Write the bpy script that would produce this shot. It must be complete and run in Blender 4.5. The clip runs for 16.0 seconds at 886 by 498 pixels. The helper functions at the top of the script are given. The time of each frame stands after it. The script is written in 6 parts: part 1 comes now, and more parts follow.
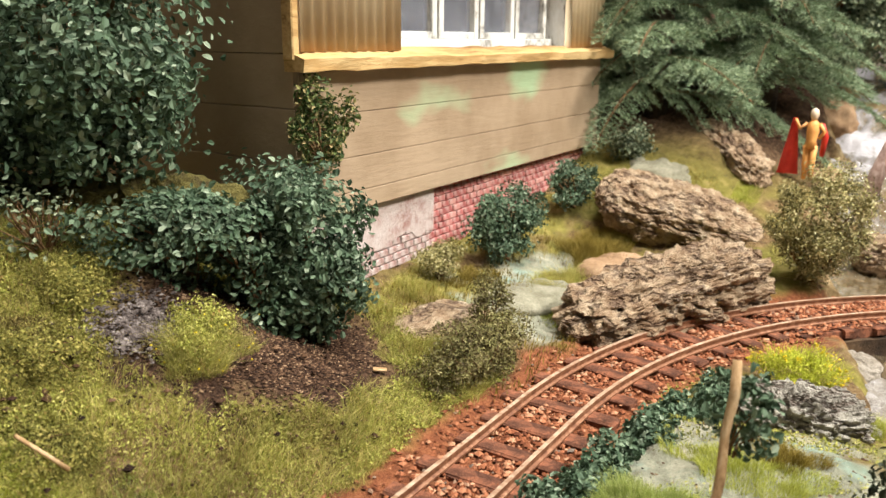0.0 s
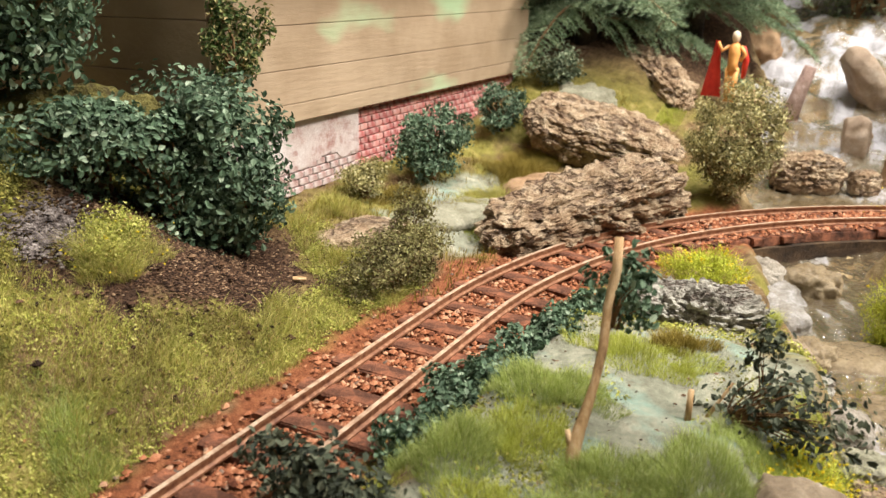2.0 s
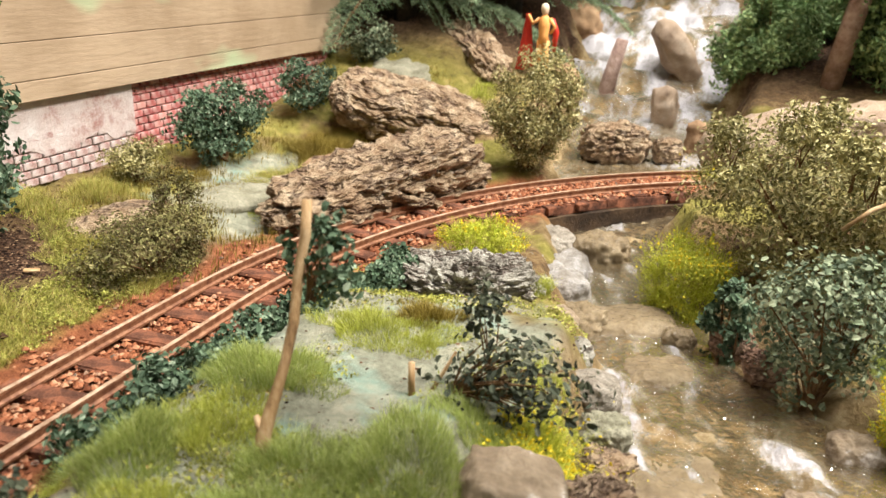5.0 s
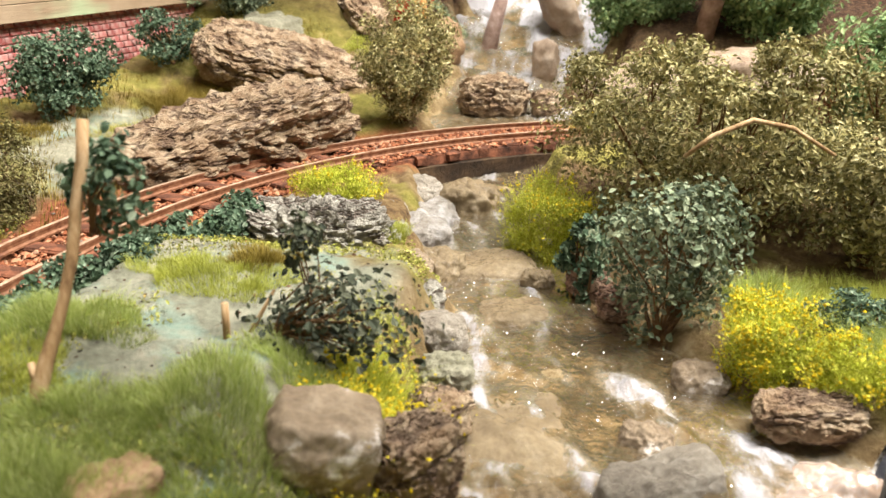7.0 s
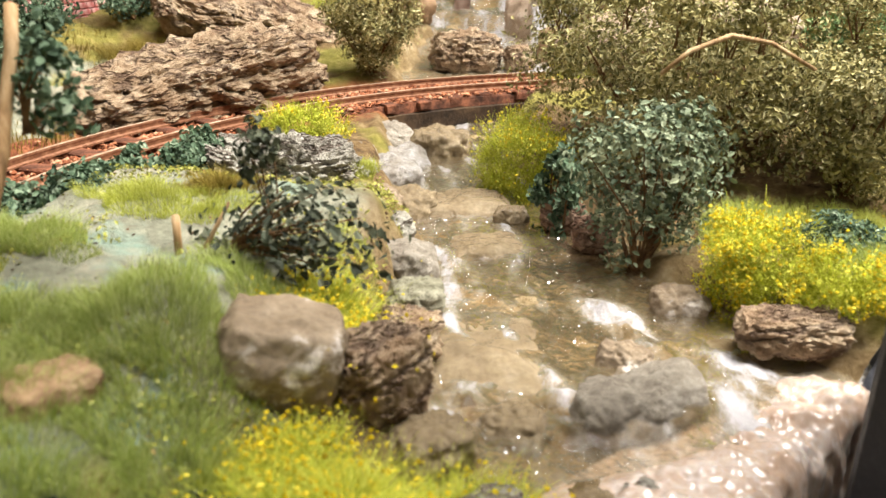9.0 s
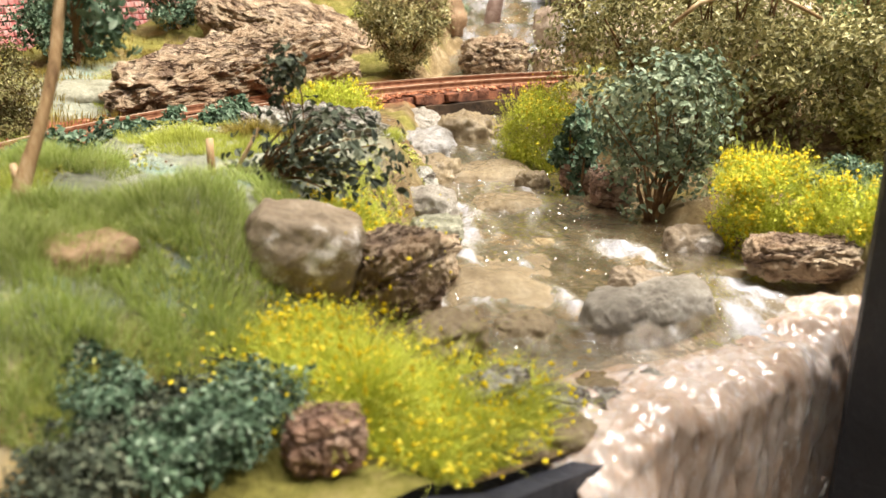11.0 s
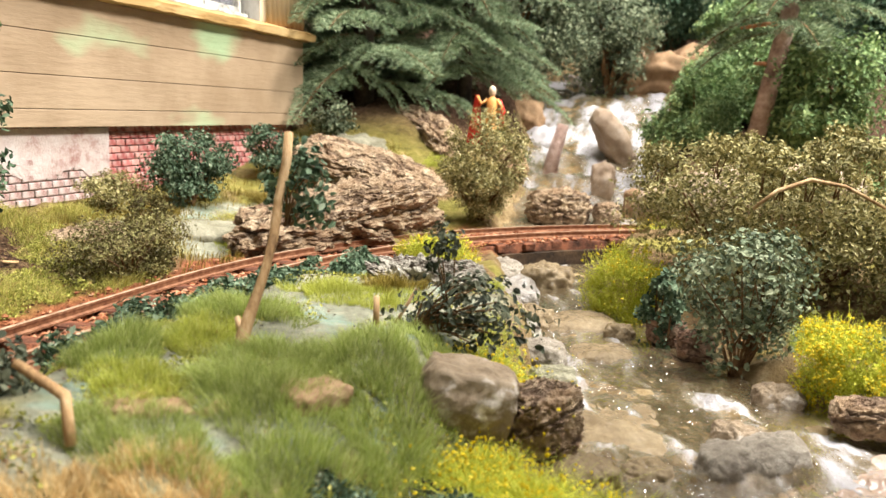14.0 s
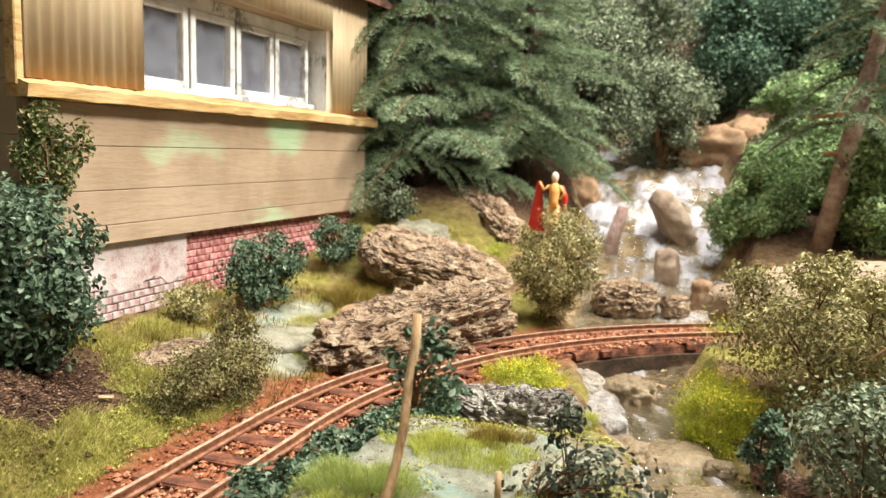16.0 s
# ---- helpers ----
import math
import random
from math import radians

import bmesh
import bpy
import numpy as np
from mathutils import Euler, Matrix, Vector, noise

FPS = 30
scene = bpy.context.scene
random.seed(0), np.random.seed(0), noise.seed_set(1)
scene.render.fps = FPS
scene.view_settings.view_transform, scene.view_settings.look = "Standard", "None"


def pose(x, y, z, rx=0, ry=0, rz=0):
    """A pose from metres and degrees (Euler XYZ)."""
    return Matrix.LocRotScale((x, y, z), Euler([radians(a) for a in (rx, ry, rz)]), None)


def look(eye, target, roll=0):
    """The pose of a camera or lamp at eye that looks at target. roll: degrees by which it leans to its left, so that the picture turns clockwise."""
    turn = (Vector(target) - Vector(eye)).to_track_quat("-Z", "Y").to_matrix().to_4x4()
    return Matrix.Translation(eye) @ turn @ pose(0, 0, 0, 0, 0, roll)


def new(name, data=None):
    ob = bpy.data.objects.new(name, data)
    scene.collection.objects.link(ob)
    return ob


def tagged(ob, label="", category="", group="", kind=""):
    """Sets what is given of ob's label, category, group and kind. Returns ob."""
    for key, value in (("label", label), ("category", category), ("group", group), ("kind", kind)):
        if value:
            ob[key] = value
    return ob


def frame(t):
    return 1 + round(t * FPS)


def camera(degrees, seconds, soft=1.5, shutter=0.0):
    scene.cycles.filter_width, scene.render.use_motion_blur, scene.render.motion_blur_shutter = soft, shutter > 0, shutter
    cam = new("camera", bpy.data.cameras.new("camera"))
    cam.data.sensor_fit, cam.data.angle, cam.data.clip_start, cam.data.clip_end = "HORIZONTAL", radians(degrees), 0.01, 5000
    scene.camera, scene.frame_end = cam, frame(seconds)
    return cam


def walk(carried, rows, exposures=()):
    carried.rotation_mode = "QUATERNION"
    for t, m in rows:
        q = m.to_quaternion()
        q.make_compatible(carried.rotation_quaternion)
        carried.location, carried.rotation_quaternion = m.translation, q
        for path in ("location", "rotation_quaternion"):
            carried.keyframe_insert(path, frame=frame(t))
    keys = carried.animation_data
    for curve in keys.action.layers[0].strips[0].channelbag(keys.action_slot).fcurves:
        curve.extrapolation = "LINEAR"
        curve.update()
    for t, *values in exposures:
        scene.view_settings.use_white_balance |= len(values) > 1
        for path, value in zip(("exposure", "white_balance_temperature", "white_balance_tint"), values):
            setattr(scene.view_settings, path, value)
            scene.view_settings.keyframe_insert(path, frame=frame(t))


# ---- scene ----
cam = camera(58.07, 16.0)
# seconds, eye, target, roll; the model stands at its true size (16.5 mm gauge)
PATH = [
    (0, (0.01353, 0.02847, 0.14933), (-1.0278, 1.6567, -0.3648), 0.43),
    (0.5, (0.01417, 0.02635, 0.14376), (-1.0064, 1.6557, -0.4074), 0.59),
    (1, (0.01728, 0.02519, 0.14109), (-0.9729, 1.6599, -0.4483), 0.65),
    (1.5, (0.02298, 0.02445, 0.14096), (-0.9296, 1.6703, -0.4785), 0.64),
    (2, (0.02662, 0.02751, 0.13967), (-0.8929, 1.6846, -0.4996), 0.41),
    (2.5, (0.03153, 0.03180, 0.13748), (-0.8514, 1.7034, -0.5152), 0.37),
    (3, (0.03572, 0.03506, 0.13727), (-0.8073, 1.7275, -0.5146), 0.50),
    (3.5, (0.04219, 0.03977, 0.13798), (-0.7636, 1.7520, -0.5093), 0.55),
    (4, (0.04646, 0.04480, 0.13704), (-0.7186, 1.7770, -0.5065), 0.48),
    (6.5, (0.06494, 0.06280, 0.12181), (-0.4342, 1.8685, -0.5786), 0.62),
    (7, (0.06844, 0.06520, 0.11991), (-0.3897, 1.8766, -0.5934), 0.76),
    (7.5, (0.07037, 0.06670, 0.11611), (-0.3614, 1.8816, -0.6048), 0.75),
    (8, (0.06894, 0.06697, 0.11127), (-0.3429, 1.8824, -0.6199), 0.76),
    (8.5, (0.06967, 0.06861, 0.10613), (-0.3284, 1.8842, -0.6323), 0.77),
    (9, (0.06982, 0.06804, 0.10449), (-0.3316, 1.8827, -0.6344), 0.57),
    (11.5, (0.07795, 0.05170, 0.08251), (-0.4537, 1.8912, -0.4951), -0.59),
    (12, (0.07704, 0.04879, 0.08044), (-0.4722, 1.9009, -0.4372), -0.33),
    (12.5, (0.07443, 0.04364, 0.08016), (-0.4861, 1.9067, -0.3832), 0.04),
    (13, (0.07075, 0.03528, 0.08510), (-0.4948, 1.9089, -0.3267), 0.62),
    (13.5, (0.06803, 0.03033, 0.09048), (-0.5039, 1.9103, -0.2820), 1.01),
    (14, (0.06139, 0.02644, 0.09895), (-0.5147, 1.9127, -0.2332), 1.39),
    (14.5, (0.05503, 0.02580, 0.10479), (-0.5373, 1.9122, -0.1962), 1.37),
    (15, (0.04814, 0.02454, 0.11206), (-0.5620, 1.9083, -0.1691), 1.27),
    (15.5, (0.04321, 0.02531, 0.11851), (-0.5877, 1.9060, -0.1364), 1.36),
    (16, (0.03956, 0.02716, 0.12545), (-0.6055, 1.9048, -0.1163), 1.42),
]
walk(cam, [(t, look(eye, target, roll)) for t, eye, target, roll in PATH],
     exposures=[(0, 0.12), (4, 0.18), (7, 0.3), (9, 0.4), (11.5, 0.52), (13, 0.5), (14.5, 0.36), (16, 0.3)])
cam.data.dof.use_dof, cam.data.dof.focus_distance, cam.data.dof.aperture_fstop = True, 0.225, 36.0

# ---- light ----
world = bpy.data.worlds.new("world")
world.use_nodes = True
world.node_tree.nodes["Background"].inputs[0].default_value = (0.55, 0.6, 0.7, 1)
world.node_tree.nodes["Background"].inputs[1].default_value = 0.02
scene.world = world


def lamp(eye, target, power, size, color):
    data = bpy.data.lights.new("hall_lamp", "AREA")
    data.shape, data.size, data.energy, data.color = "DISK", size, power, color
    ob = new("hall_lamp", data)
    ob.matrix_world = look(eye, target)
    return ob


lamp((0.78, 0.33, 1.02), (0.0, 0.28, 0.05), 25, 0.26, (1.0, 0.96, 0.91))
lamp((0.25, 0.37, 1.42), (0.05, 0.34, 0.05), 43, 0.9, (1.0, 0.98, 0.97))


# ---- materials ----
def material(name, base, rough=0.8, metal=0.0, spec=0.3):
    m = bpy.data.materials.new(name)
    m.use_nodes = True
    b = m.node_tree.nodes["Principled BSDF"]
    b.inputs["Base Color"].default_value = (*base, 1)
    b.inputs["Roughness"].default_value = rough
    b.inputs["Metallic"].default_value = metal
    b.inputs["Specular IOR Level"].default_value = spec
    return m, m.node_tree.nodes, m.node_tree.links, b


def noise_node(nd, ln, scale, detail=5.0, rough=0.6, stretch=None):
    co = nd.new("ShaderNodeTexCoord")
    n = nd.new("ShaderNodeTexNoise")
    n.inputs["Scale"].default_value, n.inputs["Detail"].default_value, n.inputs["Roughness"].default_value = scale, detail, rough
    if stretch:
        mp = nd.new("ShaderNodeMapping")
        mp.inputs["Scale"].default_value = stretch
        ln.new(co.outputs["Object"], mp.inputs["Vector"])
        ln.new(mp.outputs["Vector"], n.inputs["Vector"])
    else:
        ln.new(co.outputs["Object"], n.inputs["Vector"])
    return n.outputs["Fac"]


def ramp_node(nd, ln, fac, stops):
    r = nd.new("ShaderNodeValToRGB")
    el = r.color_ramp.elements
    while len(el) < len(stops):
        el.new(0.5)
    for e, (p, c) in zip(el, stops):
        e.position, e.color = p, (*c, 1)
    ln.new(fac, r.inputs["Fac"])
    return r.outputs["Color"]


def mix_node(nd, ln, fac, a, b, mode="MIX"):
    m = nd.new("ShaderNodeMix")
    m.data_type, m.blend_type = "RGBA", mode
    for sock, v in ((m.inputs["Factor"], fac), (m.inputs["A"], a), (m.inputs["B"], b)):
        if isinstance(v, (int, float)):
            sock.default_value = v
        elif isinstance(v, tuple):
            sock.default_value = (*v, 1)
        else:
            ln.new(v, sock)
    return m.outputs["Result"]


def bump_node(nd, ln, b, fac, dist, strength=1.0):
    n = nd.new("ShaderNodeBump")
    n.inputs["Distance"].default_value, n.inputs["Strength"].default_value = dist, strength
    ln.new(fac, n.inputs["Height"])
    ln.new(n.outputs["Normal"], b.inputs["Normal"])


def speckled(name, stops, scale, rough=0.85, bump=0.0006, fine=1400, spec=0.25, stretch=None, metal=0.0):
    """Two scales of noise through one colour ramp, with a fine relief."""
    m, nd, ln, b = material(name, stops[0][1], rough, metal, spec)
    big, small = noise_node(nd, ln, scale, 4, 0.6, stretch), noise_node(nd, ln, fine, 4, 0.7, stretch)
    mx = nd.new("ShaderNodeMath")
    mx.operation = "MULTIPLY_ADD"
    mx.inputs[1].default_value, mx.inputs[2].default_value = 0.45, -0.22
    ln.new(small, mx.inputs[0])
    ad = nd.new("ShaderNodeMath")
    ad.operation = "ADD"
    ln.new(mx.outputs[0], ad.inputs[0])
    ln.new(big, ad.inputs[1])
    ln.new(ramp_node(nd, ln, ad.outputs[0], stops), b.inputs["Base Color"])
    bump_node(nd, ln, b, small, bump)
    return m


def leafy(name, stops, rough=0.55, translucent=0.15, patch=None, patch_at=0.6):
    """Leaves: the colour differs from leaf to leaf and a little from clump to clump."""
    m, nd, ln, b = material(name, stops[0][1], rough + 0.08, 0, 0.2)
    geo = nd.new("ShaderNodeNewGeometry")
    col = ramp_node(nd, ln, geo.outputs["Random Per Island"], stops)
    n = noise_node(nd, ln, 60, 2)
    col = mix_node(nd, ln, ramp_node(nd, ln, n, [(0.35, (0.72, 0.72, 0.72)), (0.65, (1.15, 1.15, 1.15))]), (0, 0, 0), col, "MIX")
    if patch:
        col = mix_node(nd, ln, ramp_node(nd, ln, noise_node(nd, ln, 45, 3), [(patch_at, (0, 0, 0)), (patch_at + 0.1, (1, 1, 1))]), col, patch)
    ln.new(col, b.inputs["Base Color"])
    tr = nd.new("ShaderNodeBsdfTranslucent")
    ln.new(col, tr.inputs["Color"])
    mx = nd.new("ShaderNodeMixShader")
    mx.inputs[0].default_value = translucent
    ln.new(b.outputs[0], mx.inputs[1])
    ln.new(tr.outputs[0], mx.inputs[2])
    ln.new(mx.outputs[0], nd["Material Output"].inputs["Surface"])
    return m


def rgb(r, g, b):
    """A colour as a paint chart gives it (0 to 255) in linear values."""
    return tuple(((c / 255 + 0.055) / 1.055) ** 2.4 if c > 10 else c / 255 / 12.92 for c in (r, g, b))


# ---- mesh tools ----
def mesh(name, verts, faces, mat, parent=None, smooth=False, label=""):
    me = bpy.data.meshes.new(name)
    me.from_pydata(np.asarray(verts, float).tolist(), [], faces if isinstance(faces, list) else faces.tolist())
    if mat:
        me.materials.append(mat)
    if smooth:
        me.polygons.foreach_set("use_smooth", [True] * len(me.polygons))
    me.update()
    ob = new(name, me)
    if parent:
        ob.parent = parent
        ob.matrix_parent_inverse = parent.matrix_basis.inverted()
    if label:
        ob["label"] = label
    return ob


def thing(name, at, label, category, group="", kind=""):
    ob = new(name)
    ob.empty_display_size = 0.01
    ob.location = at
    return tagged(ob, label, category, group, kind)


def box_data(lo, hi, bevel=0.0):
    """Corners and faces of a block, its long edges cut by a small bevel."""
    bm = bmesh.new()
    bmesh.ops.create_cube(bm, size=1)
    lo, hi = Vector(lo), Vector(hi)
    for v in bm.verts:
        v.co = Vector([lo[i] + (v.co[i] + 0.5) * (hi[i] - lo[i]) for i in range(3)])
    if bevel:
        bmesh.ops.bevel(bm, geom=bm.edges[:], offset=bevel, segments=1, affect="EDGES")
    bm.verts.ensure_lookup_table()
    vs, fs = [v.co[:] for v in bm.verts], [[v.index for v in f.verts] for f in bm.faces]
    bm.free()
    return vs, fs


def block(name, lo, hi, mat, parent=None, bevel=0.0, label=""):
    return mesh(name, *box_data(lo, hi, bevel), mat, parent, label=label)


def join(pieces):
    """Several (verts, faces) as one."""
    vs, fs, n = [], [], 0
    for v, f in pieces:
        vs.extend(v)
        fs.extend([[i + n for i in q] for q in f])
        n += len(v)
    return vs, fs


def tube(points, radii, sides=6, wob=0.0, rng=random):
    """A tapering, slightly uneven tube through the points."""
    pts = [Vector(p) for p in points]
    vs, fs = [], []
    for i, p in enumerate(pts):
        d = (pts[min(i + 1, len(pts) - 1)] - pts[max(i - 1, 0)]).normalized()
        a = d.orthogonal().normalized() if i == 0 else (a - d * a.dot(d)).normalized()
        b = d.cross(a)
        for k in range(sides):
            w = 2 * math.pi * k / sides
            vs.append((p + (a * math.cos(w) + b * math.sin(w)) * radii[i] * (1 + wob * rng.uniform(-1, 1)))[:])
    for i in range(len(pts) - 1):
        for k in range(sides):
            fs.append([i * sides + k, i * sides + (k + 1) % sides, (i + 1) * sides + (k + 1) % sides, (i + 1) * sides + k])
    fs.append(list(range(sides))[::-1])
    fs.append(list(range(len(vs) - sides, len(vs))))
    return vs, fs


def sst(a, b, x):
    t = np.clip((x - a) / (b - a), 0, 1)
    return t * t * (3 - 2 * t)


def vnoise(x, y, scale, seed=0):
    """Smooth value noise on numpy arrays, -1 to 1."""
    x, y = np.asarray(x) * scale + seed * 17.3, np.asarray(y) * scale + seed * 9.1
    i, j = np.floor(x).astype(int), np.floor(y).astype(int)
    u, v = x - i, y - j
    u, v = u * u * (3 - 2 * u), v * v * (3 - 2 * v)

    def r(a, b):
        n = np.sin(a * 127.1 + b * 311.7 + seed * 74.7) * 43758.5453
        return (n - np.floor(n)) * 2 - 1
    return (r(i, j) * (1 - u) + r(i + 1, j) * u) * (1 - v) + (r(i, j + 1) * (1 - u) + r(i + 1, j + 1) * u) * v


def fractal(x, y, scale, seed=0, octaves=4):
    return sum(vnoise(x, y, scale * 2 ** k, seed + k) / 2 ** k for k in range(octaves))


# ---- plan of the ground ----
EDGE, ALONG, INTO = np.array((0.0596, 0.133)), np.array((0.618, 0.786)), np.array((-0.786, 0.618))
MID, RADIUS, RAIL_Z = (0.135, 0.215), 0.206, 0.0505
# x, y, water level, half width
STREAM = [(-0.012, 0.84, 0.136, 0.05), (-0.008, 0.72, 0.124, 0.05), (-0.004, 0.61, 0.092, 0.048), (0.004, 0.51, 0.056, 0.044), (0.008, 0.43, 0.043, 0.038),
          (0.011, 0.35, 0.037, 0.021), (0.026, 0.285, 0.036, 0.02), (0.046, 0.25, 0.035, 0.023), (0.0605, 0.213, 0.034, 0.034), (0.086, 0.1745, 0.0315, 0.044)]


def track_gap(x, y):
    """Signed distance from the middle of the track; positive on its inner side."""
    return np.where(y < MID[1], x + 0.071, RADIUS - np.hypot(x - MID[0], y - MID[1]))


def track_point(s, side=0.0):
    """Place and heading at s metres along the track from where the curve begins."""
    if s < 0:
        return Vector((-0.071 + side, MID[1] + s, 0)), Vector((0, 1, 0))
    a = s / RADIUS
    r = RADIUS - side
    return Vector((MID[0] - r * math.cos(a), MID[1] + r * math.sin(a), 0)), Vector((math.sin(a), math.cos(a), 0))


def stream_at(x, y):
    """Distance from the stream's middle line, its water level and half width there."""
    x, y = np.asarray(x, float), np.asarray(y, float)
    best = np.full(x.shape, 9.0)
    z, w = np.zeros(x.shape), np.ones(x.shape)
    for p, q in zip(STREAM, STREAM[1:]):
        dx, dy = q[0] - p[0], q[1] - p[1]
        t = np.clip(((x - p[0]) * dx + (y - p[1]) * dy) / (dx * dx + dy * dy), 0, 1)
        d = np.hypot(x - p[0] - t * dx, y - p[1] - t * dy)
        m = d < best
        best, z, w = np.where(m, d, best), np.where(m, p[2] + t * (q[2] - p[2]), z), np.where(m, p[3] + t * (q[3] - p[3]), w)
    return best, z, w


def ground_z(x, y):
    x, y = np.asarray(x, float), np.asarray(y, float)
    k = 0.66 - 0.4 * sst(0.15, 0.21, y)
    left = 0.0475 + np.minimum(k * np.maximum(0, -0.097 - x), 0.05 + 0.02 * sst(-0.15, -0.3, x)) + 0.006 * sst(0.3, 0.45, y)
    out = -((x - EDGE[0]) * INTO[0] + (y - EDGE[1]) * INTO[1])
    right = 0.047 + 0.008 * sst(-0.052, -0.035, x) * sst(0.24, 0.215, y) - 0.011 * sst(0.004, 0.03, x) * sst(0.21, 0.19, y) * sst(-0.012, -0.03, out) - 0.021 * sst(-0.05, -0.002, out) * sst(-0.06, 0.03, x)
    mid = np.interp(y, [q[1] for q in STREAM[::-1]], [q[0] for q in STREAM[::-1]])
    right = right + (0.040 + 0.012 * sst(0.27, 0.34, y) + 0.02 * sst(0.14, 0.25, x) - right) * sst(0.0, 0.012, x - mid)
    base = left + (right - left) * sst(-0.085, -0.06, np.where(y < 0.215, x, track_gap(x, y) - 0.071))
    back = 0.05 + 0.30 * np.clip(y - 0.43, 0, 1) + 0.012 * sst(0.33, 0.42, y) + 0.02 * sst(-0.04, -0.12, x)
    base = base + (np.maximum(back, base) - base) * sst(0.36, 0.46, y)
    inner = 0.15 + 0.85 * sst(-0.002, -0.02, out)
    base = base + inner * (0.0016 * fractal(x, y, 45, 5) + 0.0007 * fractal(x, y, 260, 8, 2))
    dt = np.abs(track_gap(x, y))
    bed = RAIL_Z - 0.0046 + 0.0006 * fractal(x, y, 300, 4, 3)
    base = base + (bed - base) * sst(0.026, 0.017, dt)
    d, z, w = stream_at(x, y)
    floor = z - 0.0022 + inner * 0.0022 * fractal(x, y, 75, 6, 4) + 0.02 * fractal(x, y, 22, 9, 3) * sst(0.44, 0.56, y) * 0.14
    return base + (np.minimum(floor, base) - base) * sst(1.3, 0.85, d / w + 0.12 * fractal(x, y, 70, 14, 3))


def on_ground(x, y, up=0.0):
    return (x, y, float(ground_z(x, y)) + up)

# ---- the setting ----
M_GROUND, nd, ln, b = material("soil_and_turf", (0.2, 0.17, 0.1), 0.95, 0, 0.15)
soil = ramp_node(nd, ln, noise_node(nd, ln, 240, 6, 0.7), [(0.3, rgb(62, 44, 32)), (0.55, rgb(128, 104, 70)), (0.75, rgb(170, 148, 108))])
moss = ramp_node(nd, ln, noise_node(nd, ln, 130, 5, 0.7), [(0.3, rgb(84, 78, 38)), (0.52, rgb(132, 124, 60)), (0.72, rgb(168, 150, 92))])
rust = ramp_node(nd, ln, noise_node(nd, ln, 420, 6, 0.75), [(0.28, rgb(80, 48, 34)), (0.5, rgb(140, 84, 54)), (0.72, rgb(174, 116, 80))])
pale = ramp_node(nd, ln, noise_node(nd, ln, 150, 6, 0.7), [(0.3, rgb(104, 96, 80)), (0.5, rgb(148, 148, 126)), (0.7, rgb(182, 174, 150))])
dark = ramp_node(nd, ln, noise_node(nd, ln, 500, 6, 0.75), [(0.35, rgb(34, 24, 18)), (0.55, rgb(84, 62, 46)), (0.75, rgb(140, 112, 84))])
teal = ramp_node(nd, ln, noise_node(nd, ln, 60, 4), [(0.52, (0, 0, 0)), (0.68, (0.75, 0.75, 0.75))])
pale = mix_node(nd, ln, teal, pale, rgb(138, 170, 154))
at = nd.new("ShaderNodeAttribute")
at.attribute_name = "zone"
sep = nd.new("ShaderNodeSeparateColor")
ln.new(at.outputs["Color"], sep.inputs[0])
at2 = nd.new("ShaderNodeAttribute")
at2.attribute_name = "zone_b"
sep2 = nd.new("ShaderNodeSeparateColor")
ln.new(at2.outputs["Color"], sep2.inputs[0])
col = mix_node(nd, ln, sep.outputs[0], soil, moss)
col = mix_node(nd, ln, sep2.outputs[0], col, pale)
col = mix_node(nd, ln, sep2.outputs[1], col, dark)
col = mix_node(nd, ln, sep.outputs[1], col, rust)
wetbed = ramp_node(nd, ln, noise_node(nd, ln, 110, 6, 0.7), [(0.3, rgb(92, 72, 44)), (0.5, rgb(142, 120, 84)), (0.7, rgb(180, 162, 126))])
col = mix_node(nd, ln, sep.outputs[2], col, wetbed)
col = mix_node(nd, ln, sep2.outputs[2], col, rgb(196, 150, 92))
ln.new(col, b.inputs["Base Color"])
bump_node(nd, ln, b, noise_node(nd, ln, 900, 6, 0.75), 0.0016)

us = np.concatenate([np.arange(-0.5, -0.16, 0.006), np.arange(-0.16, 0.34, 0.0018), np.arange(0.34, 1.06, 0.0055)])
vs_ = np.concatenate([np.arange(0, 0.34, 0.0018), np.arange(0.34, 1.0, 0.006)])
U, V = np.meshgrid(us, vs_, indexing="ij")
GX, GY = EDGE[0] + U * ALONG[0] + V * INTO[0], EDGE[1] + U * ALONG[1] + V * INTO[1]
GZ = ground_z(GX, GY)
idx = np.arange(U.size).reshape(U.shape)
quads = np.stack([idx[:-1, :-1], idx[1:, :-1], idx[1:, 1:], idx[:-1, 1:]], -1).reshape(-1, 4)
ground = mesh("ground", np.stack([GX, GY, GZ], -1).reshape(-1, 3), quads, M_GROUND, smooth=True)
tagged(ground, "modelled scenic ground of soil, moss and rust-coloured ballast", "ground", kind="structure")
dtr, (dst, zst, wst) = track_gap(GX, GY), stream_at(GX, GY)
soft_n = 0.005 * fractal(GX, GY, 90, 2, 3)
z_rust = sst(0.027, 0.019, np.abs(dtr + 0.002) + soft_n)
z_bed = sst(1.2, 1.0, dst / wst + 30 * soft_n)
z_moss = sst(0.35, 0.6, 0.5 + 0.5 * fractal(GX, GY, 40, 12, 3)) * sst(0.5, 0.44, GY)
z_pale = sst(0.045, 0.031, np.hypot((GX + 0.013) * 1.0, (GY - 0.17) * 0.55) + 2 * soft_n) + sst(0.045, 0.03, np.hypot((GX + 0.11) * 1.2, (GY - 0.31) * 0.8) + 2 * soft_n)
